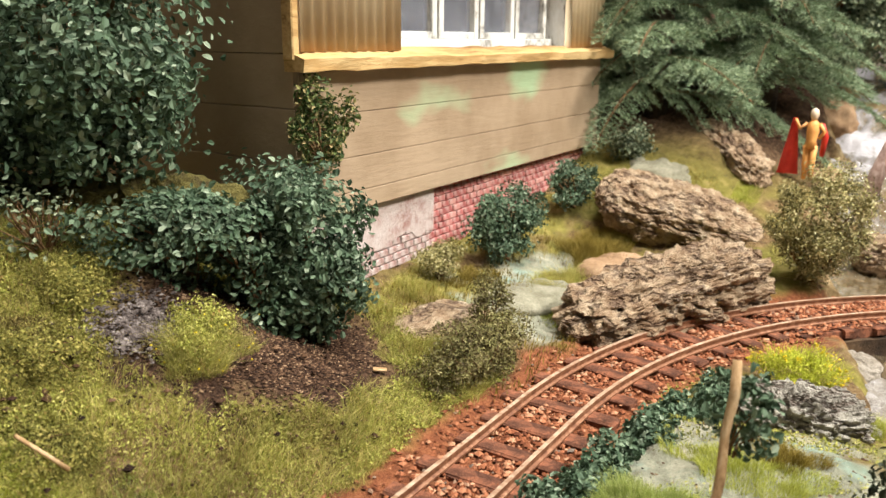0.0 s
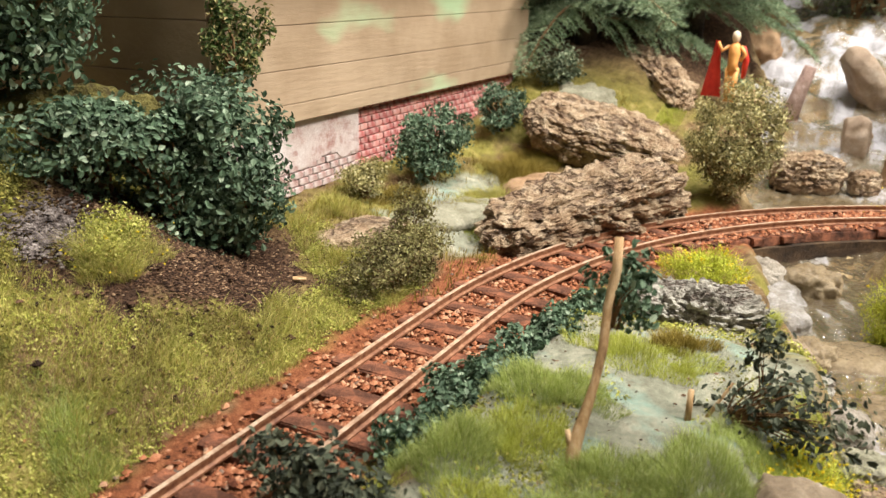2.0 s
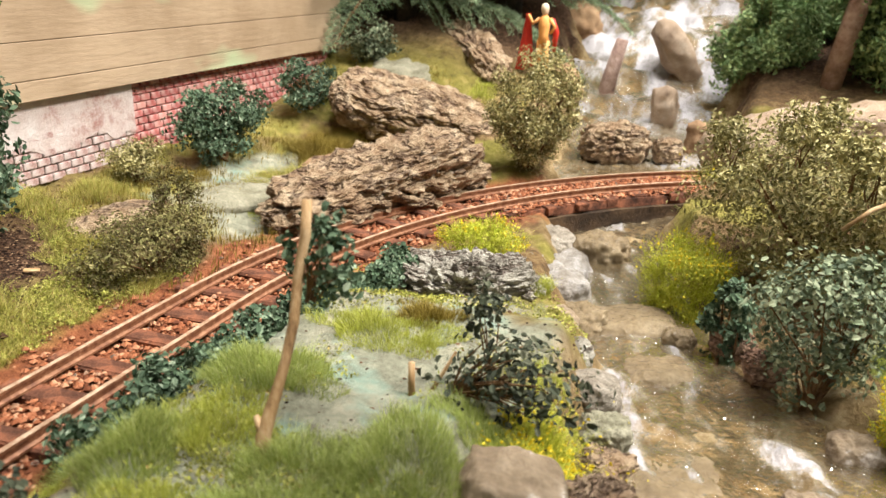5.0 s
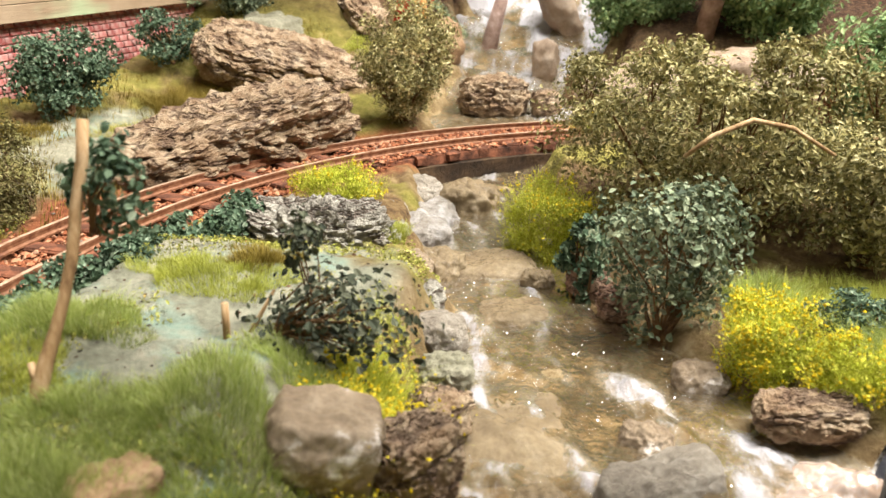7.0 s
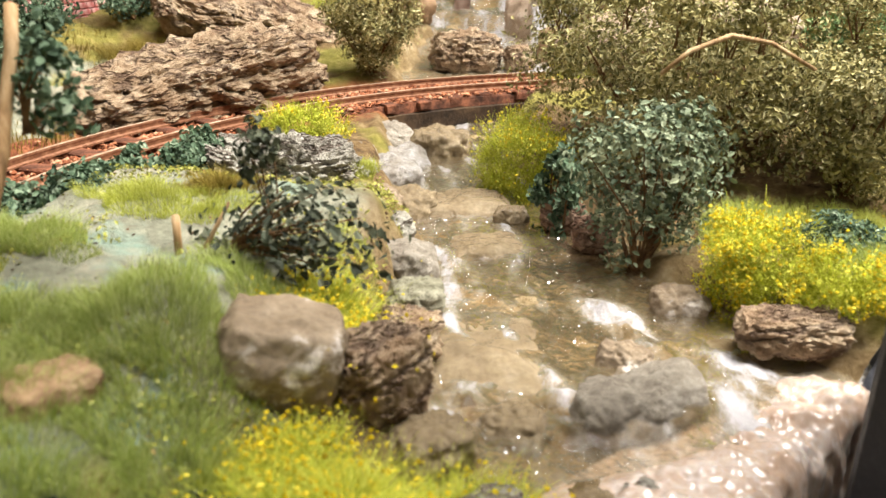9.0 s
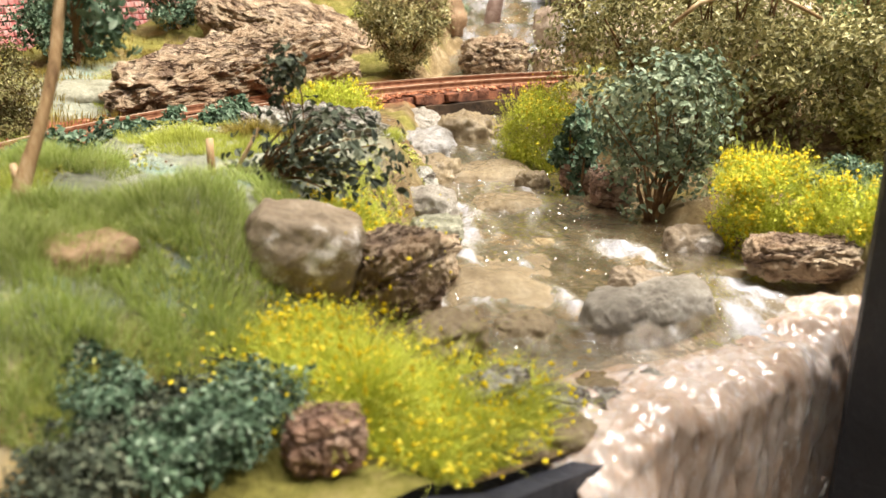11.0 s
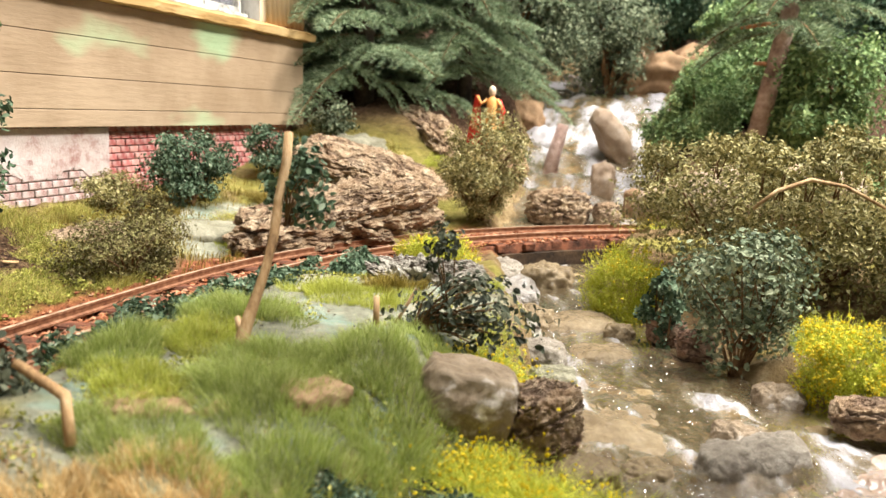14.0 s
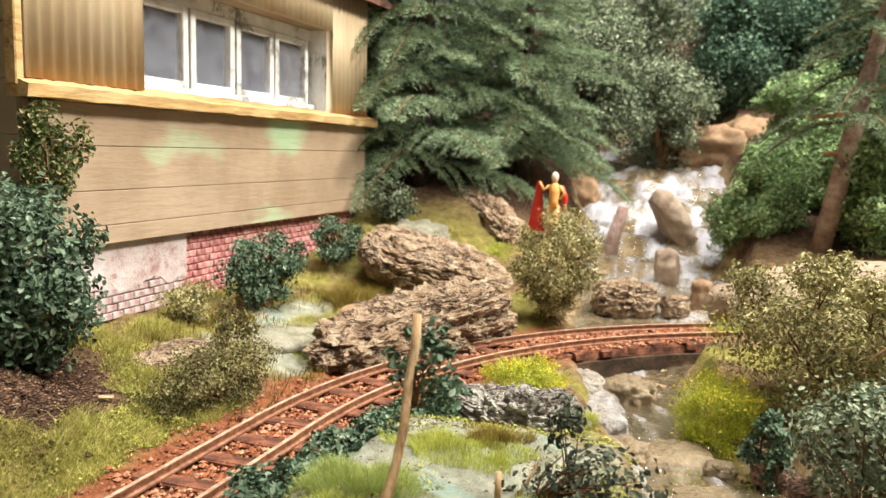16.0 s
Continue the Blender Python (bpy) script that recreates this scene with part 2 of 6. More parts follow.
z_dark = np.clip(sst(0.05, 0.036, np.hypot((GX + 0.138) * 1.5, (GY - 0.178) * 1.0) + 2.5 * soft_n) + sst(0.44, 0.52, GY), 0, 1)
out = -V
z_sand = sst(-0.035, -0.01, out + soft_n) * sst(0.034, 0.02, GX)
for nm, cols in (("zone", (z_moss, z_rust, z_bed)), ("zone_b", (np.clip(z_pale, 0, 1), z_dark, z_sand))):
    a = ground.data.color_attributes.new(nm, "FLOAT_COLOR", "POINT")
    a.data.foreach_set("color", np.stack([*cols, np.ones_like(GX)], -1).astype(np.float32).ravel())

# black fascia below the front edge of the layout
M_BLACK = speckled("black_paint", [(0.3, (0.012, 0.012, 0.015)), (0.7, (0.03, 0.03, 0.036))], 60, 0.4, 0.0003, 800, 0.4)
fu = np.arange(-0.5, 1.06, 0.004)
top = ground_z(EDGE[0] + fu * ALONG[0], EDGE[1] + fu * ALONG[1])
fv, ff = [], []
for i, u in enumerate(fu):
    for off, z in ((-0.0005, top[i] - 0.0012), (-0.0005, -0.12), (-0.004, -0.12), (-0.004, top[i] - 0.0006)):
        p = EDGE + u * ALONG + off * INTO
        fv.append((p[0], p[1], z))
n = len(fu)
ff = [[4 * i + k, 4 * i + 4 + k, 4 * i + 4 + (k + 1) % 4, 4 * i + (k + 1) % 4] for i in range(n - 1) for k in range(4)] + [[0, 1, 2, 3], [4 * n - 1, 4 * n - 2, 4 * n - 3, 4 * n - 4]]
tagged(mesh("fascia", fv, ff, M_BLACK), "black painted board closing the front of the layout", "fascia board", kind="structure")

# the trestle cabinet that carries the layout
cab = []
for u, v in ((-0.495, 0.0), (1.05, 0.0), (1.05, 0.98), (-0.495, 0.98)):
    p = EDGE + u * ALONG + v * INTO
    cab += [(p[0], p[1], -0.80), (p[0], p[1], -0.03)]
cabinet = mesh("layout_cabinet", cab, [[0, 2, 3, 1], [2, 4, 5, 3], [4, 6, 7, 5], [6, 0, 1, 7], [1, 3, 5, 7], [6, 4, 2, 0]], M_BLACK)
tagged(cabinet, "black cabinet carrying the model landscape", "cabinet", kind="structure")

# the hall round the layout
M_WALL = speckled("hall_wall", [(0.3, rgb(150, 146, 140)), (0.7, rgb(176, 172, 164))], 2, 0.9, 0.001, 60)
for nm, lo, hi in (("wall_south", (-1.6, -1.3, -0.8), (1.6, -1.2, 1.5)), ("wall_north", (-1.6, 1.9, -0.8), (1.6, 2.0, 1.5)), ("wall_west", (-1.7, -1.3, -0.8), (-1.6, 2.0, 1.5)),
                   ("wall_east", (1.6, -1.3, -0.8), (1.7, 2.0, 1.5)), ("ceiling", (-1.7, -1.3, 1.5), (1.7, 2.0, 1.6)), ("floor", (-1.7, -1.3, -0.9), (1.7, 2.0, -0.8))):
    tagged(block(nm, lo, hi, M_WALL), "plain grey hall " + nm.split("_")[0], nm.split("_")[0], kind="structure")

# ---- the house ----
FX = -0.158
M_SIDING, nd, ln, b = material("painted_siding", rgb(190, 164, 124), 0.7, 0, 0.25)
base = ramp_node(nd, ln, noise_node(nd, ln, 24, 5), [(0.35, rgb(144, 122, 96)), (0.6, rgb(165, 143, 116))])
base = mix_node(nd, ln, ramp_node(nd, ln, noise_node(nd, ln, 26, 3, 0.5, (1, 0.6, 1.3)), [(0.58, (0, 0, 0)), (0.72, (0.8, 0.8, 0.8))]), base, rgb(160, 188, 146))
base = mix_node(nd, ln, ramp_node(nd, ln, noise_node(nd, ln, 140, 5, 0.7, (1, 0.25, 1)), [(0.62, (0, 0, 0)), (0.78, (0.22, 0.22, 0.22))]), base, rgb(200, 186, 160))
ln.new(base, b.inputs["Base Color"])
bump_node(nd, ln, b, noise_node(nd, ln, 500, 5, 0.6, (1, 0.15, 1)), 0.0003)
M_CORR, nd, ln, b = material("painted_corrugated_sheet", rgb(196, 168, 122), 0.6, 0, 0.3)
co = nd.new("ShaderNodeTexCoord")
sx = nd.new("ShaderNodeSeparateXYZ")
ln.new(co.outputs["Object"], sx.inputs[0])
mr = nd.new("ShaderNodeMapRange")
mr.inputs[1].default_value, mr.inputs[2].default_value = 0.152, 0.143
ln.new(sx.outputs[2], mr.inputs[0])
n1 = noise_node(nd, ln, 70, 5, 0.7, (1, 1, 0.35))
mu = nd.new("ShaderNodeMath")
mu.operation = "MULTIPLY"
ln.new(mr.outputs[0], mu.inputs[0])
ln.new(n1, mu.inputs[1])
base = ramp_node(nd, ln, noise_node(nd, ln, 40, 5, 0.6, (1, 1, 0.2)), [(0.35, rgb(170, 146, 110)), (0.65, rgb(190, 171, 138))])
ln.new(mix_node(nd, ln, ramp_node(nd, ln, mu.outputs[0], [(0.2, (0, 0, 0)), (0.62, (1, 1, 1))]), base, rgb(182, 130, 82)), b.inputs["Base Color"])
M_LEDGE = speckled("ochre_weathered_wood", [(0.32, rgb(120, 88, 50)), (0.5, rgb(182, 146, 92)), (0.7, rgb(202, 174, 124))], 90, 0.7, 0.0004, 700, 0.3, (1, 0.12, 1))
M_WHITE = speckled("chipped_white_paint", [(0.34, rgb(120, 116, 106)), (0.46, rgb(206, 204, 196)), (0.7, rgb(226, 226, 222))], 160, 0.6, 0.0003, 900, 0.3, (1, 0.35, 0.35))
M_ROOF = speckled("brown_roofing", [(0.3, rgb(84, 56, 42)), (0.7, rgb(134, 98, 78))], 60, 0.8)
# near-black colour standing for the shade inside the house
M_DARK_INSIDE = speckled("dark_inside", [(0.3, (0.02, 0.02, 0.022)), (0.7, (0.05, 0.05, 0.055))], 30)
M_MORTAR = speckled("pale_mortar", [(0.3, rgb(150, 120, 112)), (0.7, rgb(196, 178, 170))], 200, 0.9, 0.0004)
M_BRICK, nd, ln, b = material("red_brick", rgb(150, 60, 55), 0.85, 0, 0.2)
oi = nd.new("ShaderNodeObjectInfo")
red = ramp_node(nd, ln, oi.outputs["Random"], [(0.0, rgb(146, 74, 70)), (0.5, rgb(180, 100, 94)), (1.0, rgb(204, 146, 134))])
ln.new(mix_node(nd, ln, ramp_node(nd, ln, noise_node(nd, ln, 300, 5, 0.7), [(0.44, (0, 0, 0)), (0.68, (0.85, 0.85, 0.85))]), red, rgb(208, 182, 172)), b.inputs["Base Color"])
M_WBRICK = speckled("whitewashed_brick", [(0.3, rgb(140, 92, 84)), (0.48, rgb(180, 156, 148)), (0.7, rgb(202, 190, 184))], 110, 0.85, 0.0004)
M_GLASS, nd, ln, b = material("dusty_window_glass", (0.9, 0.92, 0.95), 0.15, 0, 0.5)
tr = nd.new("ShaderNodeBsdfTransparent")
mx = nd.new("ShaderNodeMixShader")
fac = ramp_node(nd, ln, noise_node(nd, ln, 120, 6, 0.7), [(0.3, (0.15, 0.15, 0.15)), (0.8, (0.6, 0.6, 0.6))])
b.inputs["Base Color"].default_value = (*rgb(150, 152, 160), 1)
ln.new(fac, mx.inputs[0])
ln.new(tr.outputs[0], mx.inputs[1])
ln.new(b.outputs[0], mx.inputs[2])
ln.new(mx.outputs[0], nd["Material Output"].inputs["Surface"])

Y0, Y1, XB = 0.214, 0.457, -0.42
house = thing("house", (-0.28, 0.335, 0.07), "weathered ochre clapboard house with white windows on a brick foundation", "house")
# weatherboards: front and side, each lapped over the one below
heights = [0.091, 0.0975, 0.1095, 0.1245, 0.1385]
for z0, z1 in zip(heights, heights[1:]):
    mesh("board", *join([box_data((FX - 0.004, Y0, z0 + 0.0001), (FX, Y1, z1 - 0.0001), 0.00018)]), M_SIDING, house)
for z0, z1 in zip([0.060, 0.078, 0.0945, 0.111, 0.1275, 0.144, 0.1605, 0.177, 0.1935], [0.078, 0.0945, 0.111, 0.1275, 0.144, 0.1605, 0.177, 0.1935, 0.212]):
    mesh("board", *box_data((XB, Y0 - 0.002, z0 + 0.0001), (FX - 0.0005, Y0 + 0.002, z1 - 0.0001), 0.00018), M_SIDING, house)
# added solid filler behind the panes; the unlit interior is put into its colour
block("wall_core", (XB, Y0 + 0.003, 0.05), (FX - 0.03, Y1 - 0.001, 0.21), M_DARK_INSIDE, house)
block("end_wall", (XB, Y1 - 0.004, 0.06), (FX - 0.005, Y1, 0.212), M_SIDING, house)
block("corner_post", (FX - 0.003, Y0 - 0.0035, 0.142), (FX + 0.0015, Y0 - 0.0005, 0.208), M_LEDGE, house, 0.0004)
# sill ledge right along the front
lp = []
for i in range(40):
    y = Y0 - 0.003 + (Y1 + 0.006 - Y0 + 0.003) * i / 39
    for x, z in ((FX - 0.003, 0.1385), (FX + 0.005, 0.1388), (FX + 0.0055, 0.1425), (FX - 0.003, 0.1455)):
        lp.append((x + random.uniform(-1, 1) * 0.0003, y, z + random.uniform(-1, 1) * 0.00035))
lf = [[4 * i + k, 4 * i + 4 + k, 4 * i + 4 + (k + 1) % 4, 4 * i + (k + 1) % 4] for i in range(39) for k in range(4)] + [[3, 2, 1, 0], [156, 157, 158, 159]]
mesh("ledge", lp, lf, M_LEDGE, house, label="ochre wooden ledge with a worn edge")


def corrugated(y0, y1, z0, z1, x):
    n = max(4, int((y1 - y0) / 0.0006))
    v = []
    for i in range(n + 1):
        y = y0 + (y1 - y0) * i / n
        xx = x + 0.0005 * math.sin(2 * math.pi * y / 0.0052)
        v += [(xx, y, z0), (xx, y, z1), (x - 0.003, y, z1), (x - 0.003, y, z0)]
    f = [[4 * i + k, 4 * i + 4 + k, 4 * i + 4 + (k + 1) % 4, 4 * i + (k + 1) % 4] for i in range(n) for k in range(4)] + [[3, 2, 1, 0], [4 * n, 4 * n + 1, 4 * n + 2, 4 * n + 3]]
    return v, f


WY0, WY1, WZ0, WZ1, WX = 0.266, 0.412, 0.143, 0.187, FX - 0.013
for y0, y1, z0, z1 in ((Y0, WY0, 0.1445, 0.212), (WY1, Y1, 0.1445, 0.212), (WY0, WY1, WZ1, 0.212)):
    mesh("corrugated_panel", *corrugated(y0, y1, z0, z1, FX + 0.001), M_CORR, house, True)
# reveals of the window recess
block("reveal", (FX - 0.03, WY1, WZ0), (FX - 0.0021, WY1 + 0.003, WZ1 + 0.003), M_WHITE, house)
block("reveal", (FX - 0.03, WY0 - 0.003, WZ0), (FX - 0.0021, WY0, WZ1 + 0.003), M_WHITE, house)
block("reveal", (FX - 0.03, WY0, WZ1), (FX - 0.0021, WY1, WZ1 + 0.003), M_SIDING, house)
block("reveal", (FX - 0.03, WY0, WZ0 - 0.003), (FX - 0.0021, WY1, WZ0), M_WHITE, house)
window = new("window")
window.parent = house
window.location = (0, 0, 0)
window.matrix_parent_inverse = house.matrix_basis.inverted()
window["label"] = "row of four white sashes with chipped paint"
# sashes: a frame of bars round each pane
edges = [WY0 + 0.001, WY0 + 0.042, WY0 + 0.075, WY0 + 0.108, WY1 - 0.004]
mesh("bottom_rail", *box_data((WX - 0.002, WY0, WZ0), (WX + 0.004, WY1, WZ0 + 0.0055), 0.0004), M_WHITE, window)
mesh("top_rail", *box_data((WX - 0.002, WY0, WZ1 - 0.006), (WX + 0.002, WY1, WZ1), 0.0004), M_WHITE, window)
for y0, y1 in zip(edges, edges[1:]):
    za, zb = WZ0 + 0.0055, WZ1 - 0.006
    bars = [box_data((WX - 0.0015, y0 + 0.0008, za), (WX + 0.0028, y0 + 0.0042, zb), 0.0003), box_data((WX - 0.0015, y1 - 0.0042, za), (WX + 0.0028, y1 - 0.0008, zb), 0.0003),
            box_data((WX - 0.0015, y0 + 0.0042, za), (WX + 0.0026, y1 - 0.0042, za + 0.0028), 0.0003), box_data((WX - 0.0015, y0 + 0.0042, zb - 0.003), (WX + 0.0026, y1 - 0.0042, zb), 0.0003)]
    mesh("sash", *join(bars), M_WHITE, window)
    block("pane", (WX - 0.0004, y0 + 0.0042, za + 0.0028), (WX + 0.0002, y1 - 0.0042, zb - 0.003), M_GLASS, window)
# roof slab with an overhanging eave
rv = [(FX + 0.010, Y0 - 0.02, 0.206), (FX + 0.010, Y1 + 0.03, 0.2065), (XB, Y1 + 0.03, 0.27), (XB, Y0 - 0.02, 0.27)]
rv += [(x, y, z + 0.004) for x, y, z in rv]
mesh("roof", rv, [[3, 2, 1, 0], [4, 5, 6, 7], [0, 1, 5, 4], [1, 2, 6, 5], [2, 3, 7, 6], [3, 0, 4, 7]], M_ROOF, house)
# foundation: mortar core with courses of bricks, whitewashed at one end
block("foundation", (XB, Y0 + 0.004, 0.03), (FX - 0.0065, Y1 - 0.003, 0.092), M_MORTAR, house)
brick = box_data((-0.0016, -0.0026, -0.00125), (0.0016, 0.0026, 0.00125), 0.0003)
first = {}
for row in range(10):
    for i in range(44):
        y = Y0 + 0.008 + i * 0.0056 + (row % 2) * 0.0028
        z = 0.0645 + row * 0.00285
        if y > Y1 - 0.006 or z < float(ground_z(FX, y)) - 0.004:
            continue
        white = y < 0.292 + 0.003 * math.sin(row * 2.1)
        key = "w" if white else "r"
        if key not in first:
            first[key] = mesh("brick", *brick, M_WBRICK if white else M_BRICK, house)
            ob = first[key]
        else:
            ob = new("brick", first[key].data)
            ob.parent = house
            ob.matrix_parent_inverse = house.matrix_basis.inverted()
        ob.location = (FX - 0.006 + random.uniform(-1, 1) * 0.0003 + (0.0008 if white else 0), y, z)
# a worn coat of whitewash over part of the brickwork
M_WASH, nd, ln, b = material("worn_whitewash", rgb(214, 204, 198), 0.9, 0, 0.2)
pale = ramp_node(nd, ln, noise_node(nd, ln, 60, 7, 0.75), [(0.36, rgb(158, 118, 108)), (0.48, rgb(192, 174, 166)), (0.7, rgb(212, 204, 198))])
ln.new(pale, b.inputs["Base Color"])
bump_node(nd, ln, b, noise_node(nd, ln, 500, 6, 0.7), 0.0006)
wy = np.linspace(Y0 + 0.006, 0.2945, 90)
wlow = 0.0742 + 0.0022 * fractal(wy, wy * 0, 120, 3, 4) + 0.003 * sst(0.25, 0.235, wy)
wv = []
for y, z in zip(wy, wlow):
    wv += [(FX - 0.0034, y, z), (FX - 0.0032, y, 0.0905), (FX - 0.0062, y, 0.0905), (FX - 0.0062, y, z)]
mesh("whitewash", wv, [[4 * i + k, 4 * i + 4 + k, 4 * i + 4 + (k + 1) % 4, 4 * i + (k + 1) % 4] for i in range(89) for k in range(4)] + [[3, 2, 1, 0], [356, 357, 358, 359]], M_WASH, house, label="patchy coat of old whitewash")

# ---- the railway ----
M_RAIL, nd, ln, b = material("rusty_rail", rgb(120, 74, 50), 0.55, 0.2, 0.4)
ln.new(ramp_node(nd, ln, noise_node(nd, ln, 500, 5, 0.7), [(0.3, rgb(88, 54, 38)), (0.5, rgb(128, 86, 60)), (0.75, rgb(164, 126, 96))]), b.inputs["Base Color"])
M_RAILTOP = speckled("worn_rail_head", [(0.3, rgb(140, 102, 76)), (0.7, rgb(206, 180, 152))], 300, 0.38, 0.0001, 1200, 0.5, None, 0.25)
M_SLEEPER = speckled("dark_sleeper_wood", [(0.3, rgb(52, 34, 26)), (0.5, rgb(96, 62, 46)), (0.72, rgb(146, 92, 66))], 160, 0.9, 0.0006, 900, 0.15)
M_CRUMB, nd, ln, b = material("rusty_ballast_crumbs", rgb(150, 80, 50), 0.95, 0, 0.1)
geo = nd.new("ShaderNodeNewGeometry")
ln.new(ramp_node(nd, ln, geo.outputs["Random Per Island"], [(0.0, rgb(82, 48, 34)), (0.35, rgb(130, 78, 52)), (0.7, rgb(156, 102, 72)), (0.95, rgb(182, 138, 106)), (1.0, rgb(90, 84, 76))]), b.inputs["Base Color"])
M_GIRDER = speckled("old_bridge_timber", [(0.3, rgb(28, 21, 14)), (0.5, rgb(60, 46, 32)), (0.75, rgb(94, 74, 52))], 80, 0.85, 0.0006, 600, 0.2)

track = thing("railway_track", (-0.07, 0.2, RAIL_Z - 0.004), "rusty narrow-gauge track curving over a small bridge", "railway track")
GAUGE, S0, S1 = 0.0165, -0.30, 0.46
prof = [(-0.0011, -0.0027), (-0.0011, -0.0022), (-0.0003, -0.0019), (-0.0003, -0.001), (-0.0006, -0.0007), (-0.0006, -0.0001), (0.0006, -0.0001), (0.0006, -0.0007), (0.0003, -0.001), (0.0003, -0.0019), (0.0011, -0.0022), (0.0011, -0.0027)]
for side in (-1, 1):
    v, f, m = [], [], len(prof)
    n = 150
    for i in range(n):
        s = S0 + (S1 - S0) * i / (n - 1)
        p, d = track_point(s, side * (GAUGE / 2 + 0.0006))
        r = Vector((d.y, -d.x, 0))
        for a, z in prof:
            q = p + r * a
            v.append((q.x, q.y, RAIL_Z + z))
    f = [[m * i + k, m * i + m + k, m * i + m + (k + 1) % m, m * i + (k + 1) % m] for i in range(n - 1) for k in range(m)]
    rail = mesh("rail", v, f, M_RAIL, track, label="rusty rail with a brighter worn head")
    rail.data.materials.append(M_RAILTOP)
    for j, poly in enumerate(rail.data.polygons):
        if j % m == 5:
            poly.material_index = 1
# sleepers: uneven timbers
s, k = S0 + 0.004, 0
while s < S1:
    p, d = track_point(s)
    half = 0.0165 + random.uniform(-1, 1) * 0.0016
    vs, fs = box_data((-half, -0.0026 - random.random() * 0.0004, -0.0035), (half, 0.0026, 0.0), 0.0005)
    vs = [(x + random.uniform(-1, 1) * 0.0003, y + random.uniform(-1, 1) * 0.0003, z + random.uniform(-1, 1) * 0.0002) for x, y, z in vs]
    ob = mesh("sleeper", vs, fs, M_SLEEPER, track)
    ob.location = (p.x, p.y, RAIL_Z - 0.0027)
    ob.rotation_euler = (0, 0, math.atan2(d.y, d.x) - math.pi / 2 + random.uniform(-1, 1) * 0.03)
    s += 0.0152 + random.uniform(-1, 1) * 0.0006
# bridge beams over the stream
for side in (-0.0140, 0.0160):
    v, f, n = [], [], 24
    for i in range(n):
        s = 0.128 + (0.26 - 0.128) * i / (n - 1)
        p, d = track_point(s, side)
        r = Vector((d.y, -d.x, 0))
        for a, z in ((-0.0022, -0.0155), (0.0022, -0.0155), (0.0026, -0.007), (-0.0026, -0.007)):
            q = p + r * (a + random.uniform(-1, 1) * 0.0002)
            v.append((q.x, q.y, RAIL_Z + z + random.uniform(-1, 1) * 0.0002))
    f = [[4 * i + k, 4 * i + 4 + k, 4 * i + 4 + (k + 1) % 4, 4 * i + (k + 1) % 4] for i in range(n - 1) for k in range(4)] + [[0, 1, 2, 3], [4 * n - 1, 4 * n - 2, 4 * n - 3, 4 * n - 4]]
    mesh("bridge_beam", v, f, M_GIRDER, track, label="weathered curved timber beam")
v, f, n = [], [], 30
for i in range(n):
    s = 0.124 + (0.264 - 0.124) * i / (n - 1)
    for a, z in ((-0.0165, -0.0068), (0.0165, -0.0068), (0.016, -0.0036), (-0.016, -0.0036)):
        p, d = track_point(s, a)
        v.append((p.x, p.y, RAIL_Z + z + random.uniform(-1, 1) * 0.0003))
f = [[4 * i + k, 4 * i + 4 + k, 4 * i + 4 + (k + 1) % 4, 4 * i + (k + 1) % 4] for i in range(n - 1) for k in range(4)] + [[0, 1, 2, 3], [4 * n - 1, 4 * n - 2, 4 * n - 3, 4 * n - 4]]
mesh("bridge_deck", v, f, M_SLEEPER, track, label="rust-covered bridge deck")


def crumbs(name, spots, size, mat, rng, flat=0.6):
    """Many small angular grains: spots of x, y, z."""
    oct_v = np.array([(1, 0, 0), (-1, 0, 0), (0, 1, 0), (0, -1, 0), (0, 0, 1), (0, 0, -1)], float)
    oct_f = np.array([(0, 2, 4), (2, 1, 4), (1, 3, 4), (3, 0, 4), (2, 0, 5), (1, 2, 5), (3, 1, 5), (0, 3, 5)])
    n = len(spots)
    sc = size * rng.uniform(0.4, 1.3, (n, 1, 1)) * rng.uniform(0.6, 1.3, (n, 1, 3)) * np.array((1, 1, flat))
    v = oct_v[None] * sc * rng.uniform(0.75, 1.25, (n, 6, 1))
    a = rng.uniform(0, 6.28, n)
    c, s_ = np.cos(a)[:, None], np.sin(a)[:, None]
    v = np.stack([v[..., 0] * c - v[..., 1] * s_, v[..., 0] * s_ + v[..., 1] * c, v[..., 2]], -1) + np.asarray(spots)[:, None, :]
    f = (oct_f[None] + 6 * np.arange(n)[:, None, None]).reshape(-1, 3)
    return mesh(name, v.reshape(-1, 3), f, mat)


rng = np.random.default_rng(5)
sp = []
for _ in range(14000):
    s, a = rng.uniform(-0.16, 0.30), rng.normal(0, 0.010)
    if abs(a) > 0.024 or 0.135 < s < 0.255 and abs(a) > 0.0155:
        continue
    p, d = track_point(s, a)
    z = RAIL_Z - 0.0034 if 0.125 < s < 0.262 else float(ground_z(p.x, p.y))
    sp.append((p.x, p.y, z + rng.uniform(0.0001, 0.0012)))
tagged(crumbs("ballast", sp, 0.0009, M_CRUMB, rng), "rust-red ballast grains between and beside the rails", "ballast", kind="stuff")

